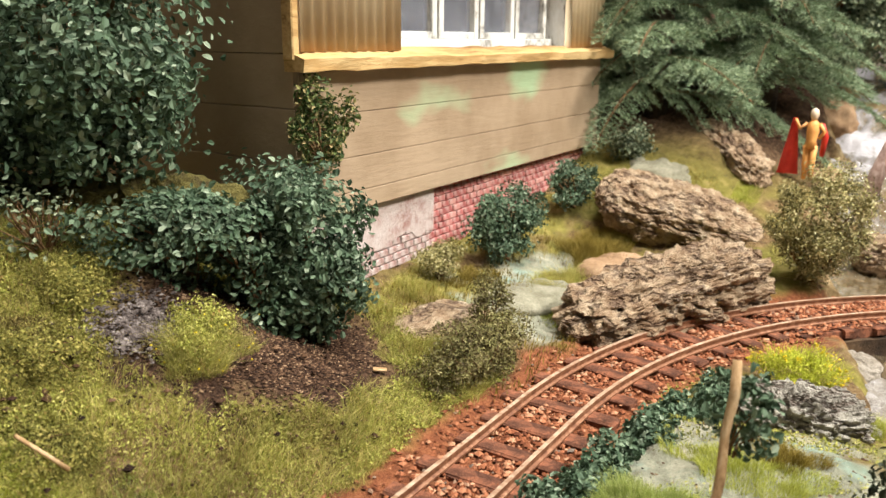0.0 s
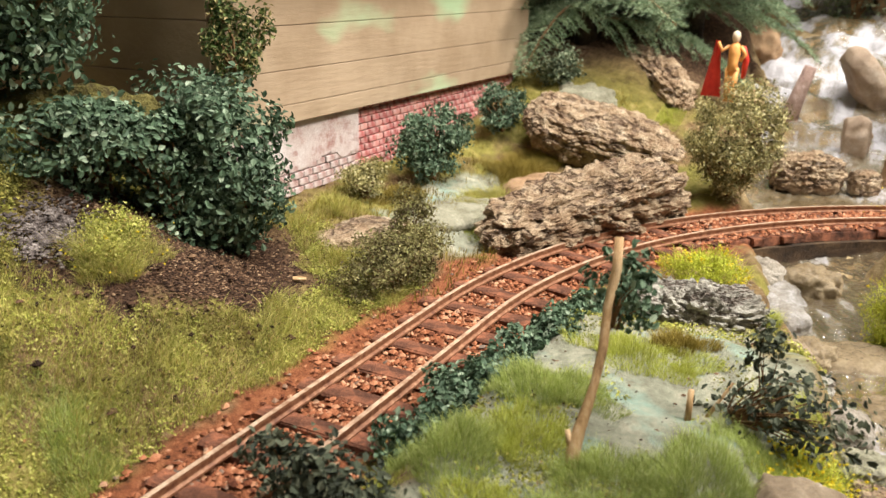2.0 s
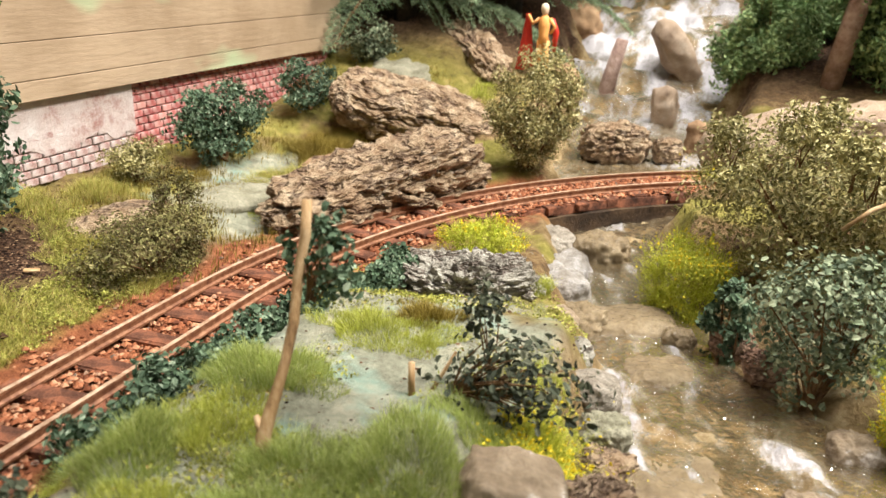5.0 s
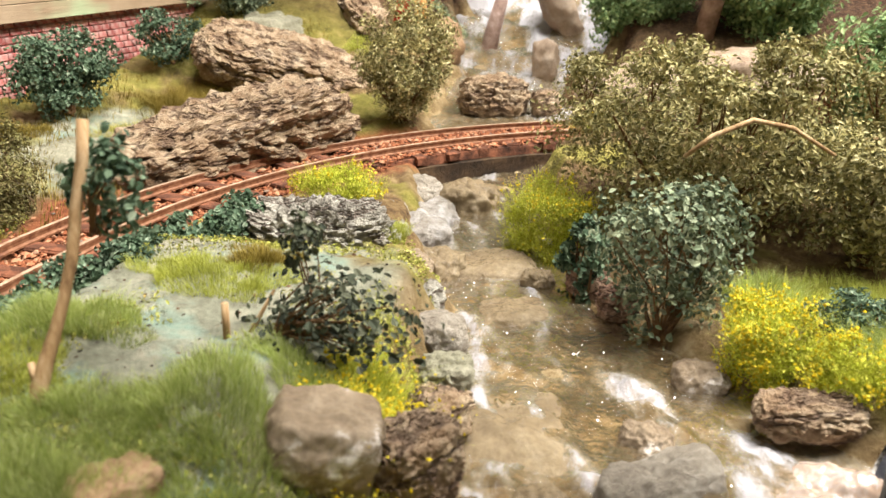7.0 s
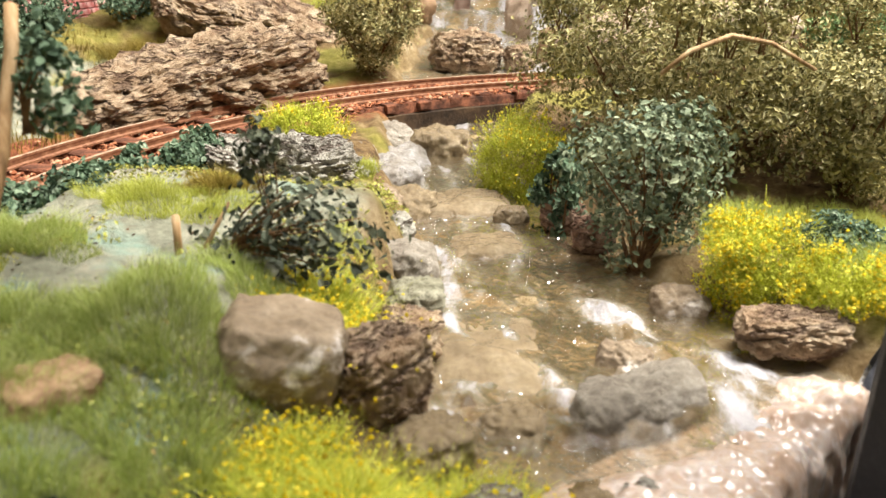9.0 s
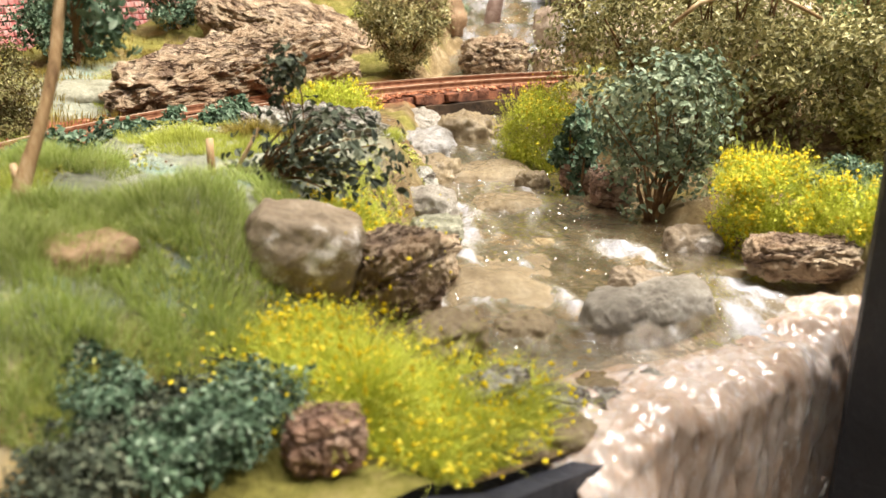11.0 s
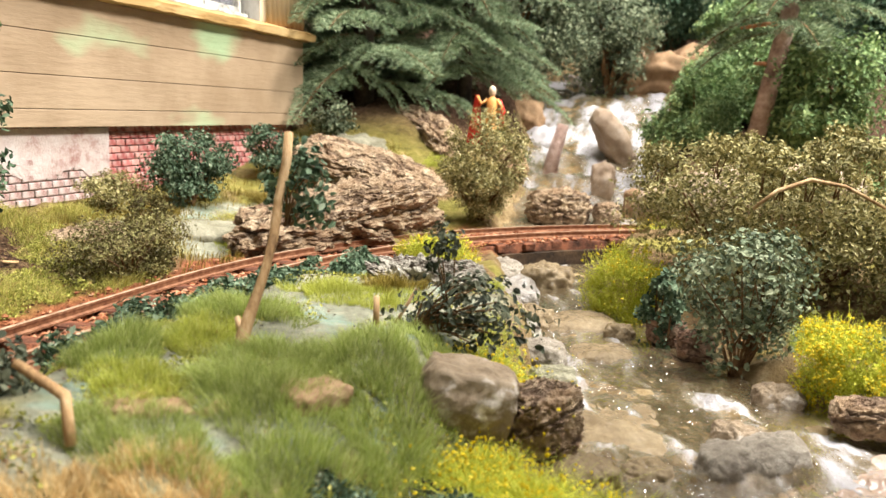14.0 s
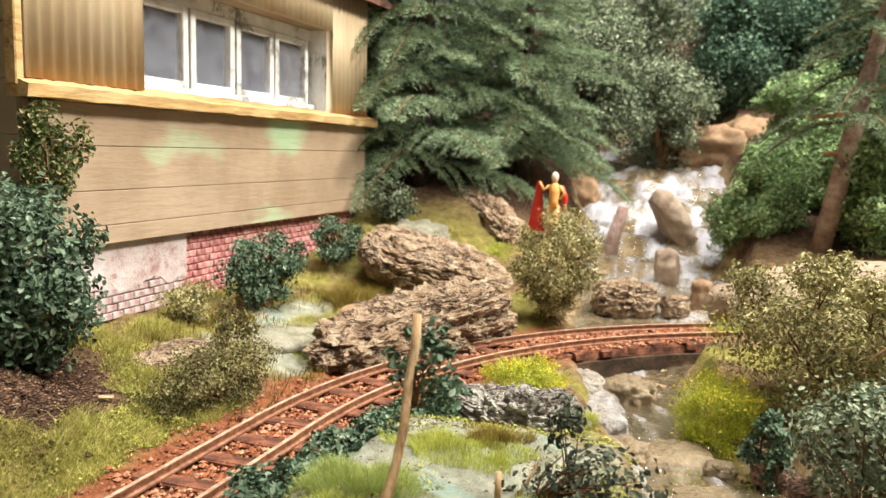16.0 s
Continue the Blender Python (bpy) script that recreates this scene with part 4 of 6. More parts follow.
rock("stone", "jagged red-brown stone at the stream's edge", (0.0585, 0.2575, 0.0395), (0.0062, 0.0045, 0.0042), -30, R_REDBARK, 41, 4, 0.35, 0.2, 0.5)
rock("stone", "jagged red-brown stone at the stream's edge", (0.0665, 0.2475, 0.0385), (0.0055, 0.0042, 0.0048), 20, R_REDBARK, 42, 4, 0.35, 0.2, 0.5)
# round the waterfall
for i, (x, y, z, rx, ry, rz, turn, mat, tilt, lab) in enumerate([
        (0.013, 0.555, 0.085, 0.009, 0.014, 0.023, 20, R_TAN, -32, "tall slanting stone in the waterfall"), (0.014, 0.495, 0.062, 0.0078, 0.007, 0.0125, 0, R_TAN, 0, "upright round stone in the waterfall"),
        (0.032, 0.705, 0.133, 0.03, 0.02, 0.02, 0, R_SAND, 0, "tan rock at the head of the waterfall"), (0.065, 0.73, 0.14, 0.03, 0.025, 0.02, 10, R_SAND, 0, "tan rock at the head of the waterfall"),
        (0.002, 0.72, 0.142, 0.02, 0.015, 0.018, 40, R_BARK, 0, "rugged bark rock above the waterfall"), (0.066, 0.425, 0.06, 0.032, 0.02, 0.014, 14, R_TAN, -14, "smooth tan slab beside the waterfall"),
        (0.108, 0.42, 0.066, 0.03, 0.02, 0.016, -4, R_TAN, 0, "smooth tan slab beside the waterfall"), (0.034, 0.462, 0.052, 0.006, 0.006, 0.011, 0, R_SAND, 0, "small tan stone standing in the water"),
        (0.022, 0.445, 0.05, 0.008, 0.006, 0.007, 30, R_BARK, 0, "bark stone in the water"), (-0.056, 0.60, 0.098, 0.016, 0.016, 0.014, 0, R_SAND, 0, "rock at the edge of the waterfall"),
        (-0.045, 0.50, 0.07, 0.014, 0.012, 0.013, 0, R_SAND, 0, "rock at the edge of the waterfall")]):
    rock("boulder", lab, (x, y, z), (rx, ry, rz), turn, mat, 50 + i, 4, 0.28, 0.1 if mat is R_BARK else 0, 0.4, tilt)

R_MOSSY = stone("mossy_earth", [(0.3, rgb(58, 46, 28)), (0.5, rgb(104, 96, 46)), (0.75, rgb(142, 130, 74))], 140, 0.0014)
rock("mossy_bank", "mossy root-like bank below the dark wall", (-0.179, 0.172, 0.1), (0.034, 0.014, 0.011), 25, R_MOSSY, 91, 5, 0.35, 0.25, 0.2, 0, "bank")

# small wet stones along the lip of the fall
for i, (x, y, r) in enumerate(((0.0665, 0.1555, 0.0042), (0.0685, 0.1485, 0.0034), (0.073, 0.1565, 0.0038), (0.0715, 0.1625, 0.004), (0.0785, 0.1645, 0.0036), (0.063, 0.1425, 0.003))):
    rock("boulder", "small wet stone at the lip of the fall", (x, y, float(ground_z(x, y)) + 0.0004), (r * 1.2, r, r * 0.6), 40 * i, R_WET if i % 2 else R_GREYBARK, 130 + i, 4, 0.28, 0, 0.4)

# ---- water ----
M_WATER, nd, ln, b = material("clear_resin_water", (0.8, 0.8, 0.78), 0.35, 0, 0.4)
tr, gl = nd.new("ShaderNodeBsdfTransparent"), nd.new("ShaderNodeBsdfGlossy")
tr.inputs[0].default_value, gl.inputs["Roughness"].default_value = (0.93, 0.86, 0.73, 1), 0.05
fr = nd.new("ShaderNodeFresnel")
fr.inputs[0].default_value = 1.2
m1, m2 = nd.new("ShaderNodeMixShader"), nd.new("ShaderNodeMixShader")
ln.new(fr.outputs[0], m1.inputs[0])
ln.new(tr.outputs[0], m1.inputs[1])
ln.new(gl.outputs[0], m1.inputs[2])
bp = nd.new("ShaderNodeBump")
bp.inputs["Distance"].default_value = 0.0012
ln.new(noise_node(nd, ln, 260, 4, 0.6), bp.inputs["Height"])
for k in (gl, fr, b):
    ln.new(bp.outputs[0], k.inputs["Normal"])
at = nd.new("ShaderNodeAttribute")
at.attribute_name = "foam"
n1 = noise_node(nd, ln, 150, 8, 0.78, (1.6, 0.7, 1.0))
ad = nd.new("ShaderNodeMath")
ad.operation = "ADD"
ln.new(n1, ad.inputs[0])
ln.new(at.outputs["Fac"], ad.inputs[1])
ln.new(ramp_node(nd, ln, ad.outputs[0], [(0.45, (0.1, 0.1, 0.1)), (0.72, (0.3, 0.3, 0.3)), (1.0, (0.8, 0.8, 0.8))]), m2.inputs[0])
ln.new(ramp_node(nd, ln, ad.outputs[0], [(0.55, rgb(148, 128, 92)), (0.7, rgb(172, 160, 136)), (0.9, rgb(176, 172, 172))]), b.inputs["Base Color"])
ln.new(m1.outputs[0], m2.inputs[1])
ln.new(b.outputs[0], m2.inputs[2])
ln.new(m2.outputs[0], nd["Material Output"].inputs["Surface"])

# finely divided sheet that follows the stream and tumbles down the cascade
mids = []
for p, q in zip(STREAM, STREAM[1:]):
    k = int(math.hypot(q[0] - p[0], q[1] - p[1]) / 0.0013)
    mids += [tuple(p[j] + (q[j] - p[j]) * i / k for j in range(4)) for i in range(k)]
mids.append(STREAM[-1])
mids = np.array(mids)
for _ in range(12):
    mids[1:-1] = (mids[:-2] + 2 * mids[1:-1] + mids[2:]) / 4
dirs = np.gradient(mids[:, :2], axis=0)
dirs /= np.linalg.norm(dirs, axis=1, keepdims=True)
tt = np.linspace(-1.12, 1.12, 64)
WX_ = mids[:, 0:1] + dirs[:, 1:2] * tt * mids[:, 3:4] * -1
WY_ = mids[:, 1:2] - dirs[:, 0:1] * tt * mids[:, 3:4] * -1
casc = sst(0.45, 0.53, WY_)
step = 0.002 * np.sin(WY_ * 210 + 3 * fractal(WX_, WY_, 30, 4, 2)) + 0.003 * fractal(WX_, WY_, 60, 9, 4)
WZ_ = mids[:, 2:3] + 0.0006 * fractal(WX_, WY_, 120, 3, 3) + 0.0004 * fractal(WX_ * 1.5, WY_, 420, 7, 2) + casc * (step + 0.002)
d_edge = -((WX_ - EDGE[0]) * INTO[0] + (WY_ - EDGE[1]) * INTO[1])
foam = 0.34 * casc + 0.3 * casc * fractal(WX_ * 1.4, WY_ * 0.6, 70, 2, 4) + 0.2 * sst(-0.022, -0.006, d_edge + 0.006 * fractal(WX_, WY_, 110, 27, 3)) + 0.34 * (1 - sst(0.34, 0.4, WY_)) * np.clip(fractal(WX_ * 1.3 + WY_ * 0.6, WY_ * 0.5 - WX_ * 0.3, 130, 15, 3) - 0.25, 0, 1) + 0.2 * sst(0.36, 0.44, WY_) * (1 - casc) * (0.5 + fractal(WX_, WY_, 40, 3, 2))
for x, y, a, bb, turn, amt in ((0.0, 0.302, 0.009, 0.015, 0.4, 0.45), (0.030, 0.271, 0.011, 0.0028, 0.15, 0.32), (0.0357, 0.2318, 0.0035, 0.0085, 0.3, 0.42), (0.0421, 0.2, 0.0035, 0.005, 0.2, 0.25), (0.0545, 0.1965, 0.0022, 0.0085, 0.3, 0.4),
                               (0.0514, 0.181, 0.006, 0.005, 0.3, 0.36), (0.0461, 0.1746, 0.005, 0.0065, 0.5, 0.38), (0.0642, 0.1845, 0.0024, 0.008, 0.4, 0.42), (0.0589, 0.2446, 0.002, 0.006, 0.5, 0.24), (0.075, 0.2105, 0.017, 0.0026, -0.9, 0.34),
                               (0.0727, 0.214, 0.005, 0.004, -0.9, 0.22), (0.0937, 0.2, 0.009, 0.004, -0.6, 0.34), (0.012, 0.284, 0.004, 0.012, 0.5, 0.3), (0.044, 0.216, 0.007, 0.002, -0.3, 0.22)):
    ca, sa = math.cos(turn), math.sin(turn)
    dx, dy = (WX_ - x) * ca + (WY_ - y) * sa, -(WX_ - x) * sa + (WY_ - y) * ca
    foam = foam + amt * np.exp(-(dx / a) ** 2 - (dy / bb) ** 2) * np.clip(0.75 + 0.8 * fractal(WX_ * 1.3 + 0.4 * WY_, WY_ * 0.7, 330, 21, 4), 0, 1.2)
    WZ_ = WZ_ + 0.0012 * np.exp(-(dx / a) ** 2 - (dy / bb) ** 2) * (1 + 0.8 * fractal(WX_, WY_, 300, 3, 2))
hump = np.exp(-((WX_ - 0.0775) * 0.79 + (WY_ - 0.1838) * 0.61) ** 2 / 0.013 ** 2 - ((WY_ - 0.1838) * 0.79 - (WX_ - 0.0775) * 0.61) ** 2 / 0.0072 ** 2)
WZ_ = WZ_ + hump * (0.0040 + 0.0011 * fractal(WX_, WY_, 260, 5, 4))
foam = foam - 0.1 * hump
WI = np.arange(WX_.size).reshape(WX_.shape)
wq = np.stack([WI[:-1, :-1], WI[:-1, 1:], WI[1:, 1:], WI[1:, :-1]], -1).reshape(-1, 4)
past = np.clip(d_edge - 0.001, 0, 1)
WZ_ = np.where(past > 0, 0.0312, WZ_) - 0.0012 * sst(-0.003, 0.001, d_edge)
keep = (past < 0.004).reshape(-1)
WX_, WY_ = WX_ + past * INTO[0], WY_ + past * INTO[1]
wq = wq[keep[wq].all(1)]
water = mesh("water", np.stack([WX_, WY_, WZ_], -1).reshape(-1, 3), wq, M_WATER, smooth=True)
tagged(water, "clear shallow stream with white foam, falling over rocks", "water", kind="structure")
fa = water.data.attributes.new("foam", "FLOAT", "POINT")
fa.data.foreach_set("value", np.clip(foam, 0, 0.6).astype(np.float32).ravel())

# glitter in the resin
M_GLITTER = material("glitter", (0.9, 0.9, 0.88), 0.12, 0.9, 0.6)[0]
rg = np.random.default_rng(9)
gi = rg.integers(0, WX_.shape[0], 4200), rg.integers(6, 58, 4200)
gk = (WY_[gi] < 0.3) & (d_edge[gi] < -0.004)
tagged(crumbs("glitter", np.stack([WX_[gi][gk], WY_[gi][gk], WZ_[gi][gk] + 0.00012], -1), 0.00019, M_GLITTER, rg, 0.6), "tiny glints of glitter on the water", "glitter", kind="stuff")

# the frozen fall over the front edge: a thick streaked sheet of resin
M_FALL, nd, ln, b = material("milky_resin_fall", rgb(220, 206, 194), 0.1, 0, 0.6)
milk = ramp_node(nd, ln, noise_node(nd, ln, 120, 6, 0.7, (1, 1, 0.5)), [(0.3, rgb(160, 132, 108)), (0.48, rgb(190, 168, 150)), (0.68, rgb(212, 200, 190))])
strand = ramp_node(nd, ln, noise_node(nd, ln, 420, 5, 0.75, (1, 1, 0.25)), [(0.54, (0, 0, 0)), (0.72, (0.6, 0.6, 0.6))])
ln.new(mix_node(nd, ln, strand, milk, rgb(240, 236, 232)), b.inputs["Base Color"])
b.inputs["Transmission Weight"].default_value = 0.2
b.inputs["Subsurface Weight"].default_value = 0.35
b.inputs["Subsurface Radius"].default_value = (0.004, 0.003, 0.002)
bump_node(nd, ln, b, noise_node(nd, ln, 260, 2, 0.45, (1, 1, 0.45)), 0.0009)
U0, U1 = 0.0125, 0.0850
fu, ft = np.meshgrid(np.linspace(U0, U1, 240), np.linspace(0, 1, 190), indexing="ij")
top, roll, down = np.clip(ft / 0.25, 0, 1), np.clip((ft - 0.25) / 0.15, 0, 1) * math.pi / 2, np.clip((ft - 0.4) / 0.6, 0, 1)
lip = 0.0326 + 0.0011 * fractal(fu, fu * 0, 70, 3, 3) + 0.0034 * np.exp(-((fu - 0.0795) / 0.004) ** 2) - 0.0035 * sst(0.022, 0.0125, fu)
front = 0.0068 + 0.0011 * fractal(fu, fu * 0, 85, 5, 3) - 0.001 * sst(0.024, 0.0125, fu)
zz = np.where(ft < 0.25, 0.0300 + (lip - 0.0300) * sst(0, 1, top), lip - 0.0045 * (1 - np.cos(roll)) - 0.13 * down ** 1.15)
offs = np.where(ft < 0.25, -0.0145 + (0.0100 + front) * top, front - 0.0045 + 0.0045 * np.sin(roll) + 0.0014 * np.sqrt(down))
wave = 0.0012 * fractal(fu * 1.2, zz * 0.3, 150, 7, 3) + 0.0005 * fractal(fu, zz * 0.6, 480, 11, 2)
offs = offs + wave * sst(0.3, 0.45, ft)
zz = zz + (0.0009 * fractal(fu, offs, 170, 13, 4) + 0.0004 * fractal(fu, offs, 620, 17, 2)) * sst(0.02, 0.12, ft) * (1 - sst(0.35, 0.5, ft))
side = (fu - U0) / (U1 - U0)
fu2 = fu - 0.011 * sst(0.0, 0.35, down) * (1 - side) ** 2 - 0.002 * sst(0.05, 0.4, down) * side ** 3
FXX, FYY = EDGE[0] + fu2 * ALONG[0] - offs * INTO[0], EDGE[1] + fu2 * ALONG[1] - offs * INTO[1]
FI = np.arange(fu.size).reshape(fu.shape)
fq = np.stack([FI[:-1, :-1], FI[:-1, 1:], FI[1:, 1:], FI[1:, :-1]], -1).reshape(-1, 4)
fall = mesh("waterfall_sheet", np.stack([FXX, FYY, zz], -1).reshape(-1, 3), fq, M_FALL, smooth=True)
sol = fall.modifiers.new("thickness", "SOLIDIFY")
sol.thickness = 0.0014
tagged(fall, "thick milky resin waterfall hanging over the front edge", "waterfall")

# black upright of the frame beside the fall
post = block("frame_post", (0.0, -0.026, -0.80), (0.03, 0.0, 0.30), M_BLACK, None, 0.001)
pp = EDGE + 0.058 * ALONG - 0.0128 * INTO
post.matrix_basis = pose(pp[0], pp[1], 0, 0, 0, 51.8)
tagged(post, "black upright post of the layout's frame", "post")

# ---- shrubs ----
bush("shrub", "dense bluish-green leafy shrub beside the house corner", "shrub", (-0.147, 0.199, 0.0895), (0.0255, 0.02, 0.029), 5200, 0.00115, L_TEAL, 1, 30, 0.32, True, thick=0.0009)
bush("shrub", "thin trailing branch of bluish-green leaves", "shrub", (-0.16, 0.160, 0.1), (0.017, 0.025, 0.011), 1500, 0.00105, L_TEAL, 2, 14, 0.4, True, root=on_ground(-0.165, 0.175))
bush("shrub", "large overhanging bluish-green shrub by the dark wall", "shrub", (-0.187, 0.158, 0.142), (0.043, 0.028, 0.034), 6500, 0.00125, L_TEAL, 3, 34, 0.32, True, root=on_ground(-0.215, 0.17), thick=0.0012)
bush("shrub", "large overhanging bluish-green shrub by the dark wall", "shrub", (-0.205, 0.13, 0.118), (0.03, 0.022, 0.022), 2600, 0.00125, L_TEAL, 4, 20, 0.36, True, root=on_ground(-0.21, 0.15), thick=0.001)
bush("climber", "ivy with pale leaves climbing the house corner", "ivy", (-0.1535, 0.2195, 0.1235), (0.006, 0.0125, 0.0165), 1500, 0.001, L_IVY, 5, 16, 0.36, root=(-0.1545, 0.219, 0.112), floor=False)
bush("shrub", "low twiggy olive shrub at the track side", "shrub", (-0.101, 0.226, 0.0565), (0.0135, 0.03, 0.0115), 5200, 0.00062, L_BROWNOLIVE, 6, 40, 0.3, twigs=30, thick=0.0003)
bush("shrub", "twiggy olive sprig standing up at the track side", "shrub", (-0.106, 0.246, 0.068), (0.007, 0.012, 0.010), 1100, 0.0006, L_BROWNOLIVE, 7, 14, 0.34, twigs=12, thick=0.0003)
bush("shrub", "bluish-green shrub against the brick foundation", "shrub", (-0.139, 0.318, 0.0765), (0.0115, 0.026, 0.0145), 3000, 0.0009, L_TEAL, 8, 22, 0.34, True)
bush("shrub", "bluish-green shrub against the brick foundation", "shrub", (-0.142, 0.392, 0.081), (0.0095, 0.026, 0.0105), 1300, 0.0009, L_TEAL, 9, 16, 0.36, True)
bush("shrub", "grey-green shrub at the end of the foundation", "shrub", (-0.137, 0.452, 0.096), (0.014, 0.014, 0.014), 1200, 0.001, L_GREY, 10, 16, 0.38, True)
bush("shrub", "small olive shrub at the foot of the foundation", "shrub", (-0.143, 0.272, 0.0705), (0.008, 0.0125, 0.0065), 1500, 0.00062, L_OLIVE, 11, 14, 0.38)
bush("shrub", "round olive-green shrub behind the track", "shrub", (-0.029, 0.382, 0.0775), (0.0215, 0.019, 0.0245), 7000, 0.0008, L_OLIVE, 12, 42, 0.3, thick=0.0008)
bush("shrub", "broad dry olive shrub hanging over the track", "shrub", (0.088, 0.302, 0.069), (0.052, 0.034, 0.0255), 14000, 0.00095, L_OLIVE, 13, 60, 0.26, dense=0.5, thick=0.0009, root=on_ground(0.09, 0.29), twigs=30)
bush("shrub", "broad dry olive shrub hanging over the track", "shrub", (0.128, 0.282, 0.0625), (0.022, 0.022, 0.02), 3600, 0.00095, L_OLIVE, 14, 26, 0.3, thick=0.0007)
bush("shrub", "dark bluish-green shrub over the stream bank", "shrub", (0.0765, 0.2405, 0.0575), (0.0180, 0.0145, 0.0175), 2300, 0.00085, L_GREY, 15, 34, 0.3, True, twigs=30, thick=0.0004, dense=0.35)
bush("shrub", "dark bluish-green shrub over the stream bank", "shrub", (0.0565, 0.257, 0.0485), (0.0075, 0.009, 0.0085), 700, 0.001, L_TEAL, 16, 12, 0.4, True)
bush("shrub", "dark leafy bush on the bank beside a cut stub", "shrub", (0.0195, 0.1855, 0.0578), (0.0165, 0.0105, 0.0092), 560, 0.00095, L_DARK, 17, 26, 0.46, True, root=on_ground(0.007, 0.183), twigs=34, thick=0.00035, dense=0.15)
bush("sprig", "thin sprig of dark leaves rising from the bush", "sprig", (0.013, 0.1845, 0.0715), (0.0045, 0.004, 0.0068), 95, 0.0009, L_DARK, 18, 9, 0.42, True, root=(0.0135, 0.187, 0.060), twigs=4, thick=0.0002, floor=False)
bush("sprig", "dark green twig beside the leaning stick", "sprig", (-0.0118, 0.168, 0.0845), (0.0092, 0.0062, 0.0078), 300, 0.00092, L_TEAL, 19, 16, 0.36, True, root=(-0.0125, 0.165, 0.078), twigs=10, thick=0.0003, floor=False)
bush("shrub", "blurred dark grey-green bush at the near track side", "shrub", (-0.048, 0.1205, 0.058), (0.0175, 0.0075, 0.0075), 1300, 0.0009, L_DARK, 20, 18, 0.4, True, dense=0.4)
for i in range(11):
    t = i / 10
    x, y = -0.0475 + 0.016 * t ** 2, 0.148 + 0.1 * t
    bush("ground_ivy", "dark green ivy creeping along the ballast edge", "ivy", (x + 0.002 * math.sin(i * 2.3), y, 0.0525), (0.0065, 0.009, 0.0058), 560, 0.00085, L_TEAL, 230 + i, 10, 0.42, True, twigs=5, thick=0.0003, group="ivy along the track")
for i, (x, y) in enumerate(((0.021, 0.117), (0.03, 0.118), (0.0255, 0.126), (0.0335, 0.129), (0.024, 0.11), (0.018, 0.124), (0.0275, 0.134), (0.033, 0.122))):
    bush("ground_ivy", "dark bluish-green creeper at the front edge", "ivy", (x, y, float(ground_z(x, y)) + 0.003), (0.0068, 0.0058, 0.0045), 1300, 0.00055, L_TEAL if i % 2 else L_DARK, 45 + i, 16, 0.4, False, twigs=14, thick=0.0002, group="creeper at the front edge")
bush("ground_ivy", "dark bluish-green creeper behind the yellow flowers", "ivy", (0.1185, 0.243, 0.0445), (0.01, 0.008, 0.005), 700, 0.0009, L_TEAL, 52, 12, 0.42, False)

bush("shrub", "dense bluish-green branch between the shrubs", "shrub", (-0.151, 0.178, 0.097), (0.017, 0.019, 0.0125), 1700, 0.0011, L_TEAL, 53, 16, 0.38, True, root=on_ground(-0.15, 0.19))
for i, (x, y, z, r) in enumerate(((-0.132, 0.106, 0.068, 0.014), (-0.15, 0.118, 0.082, 0.016), (-0.124, 0.088, 0.062, 0.013), (-0.142, 0.09, 0.074, 0.016), (-0.163, 0.135, 0.09, 0.014), (-0.1425, 0.158, 0.078, 0.0095), (-0.1375, 0.150, 0.0745, 0.008))):
    bush("weed", "fluffy yellow-green weeds on the bank", "weed", (x, y, z), (r, r, 0.0075), 3200 if r > 0.01 else 1500, 0.00045, L_FUZZ if i < 5 else L_WEED, 240 + i, 40, 0.3, twigs=24, thick=0.0002, group="weeds on the bank")

for i in range(16):
    a = i * 2.4
    sx, sy = 0.09 + 0.046 * math.cos(a) * (0.35 + 0.65 * ((i * 7) % 16) / 16), 0.298 + 0.028 * math.sin(a)
    sz = 0.07 + 0.0245 * math.sqrt(max(0.05, 1 - ((sx - 0.09) / 0.056) ** 2 - ((sy - 0.3) / 0.04) ** 2))
    bush("sprig", "upright dry sprig of the olive shrub", "sprig", (sx, sy, sz), (0.0065, 0.0065, 0.0062), 260, 0.00095, L_OLIVE, 330 + i, 9, 0.42, root=(sx, sy, sz - 0.008), twigs=4, thick=0.0003, floor=False, group="sprigs of the olive shrub")

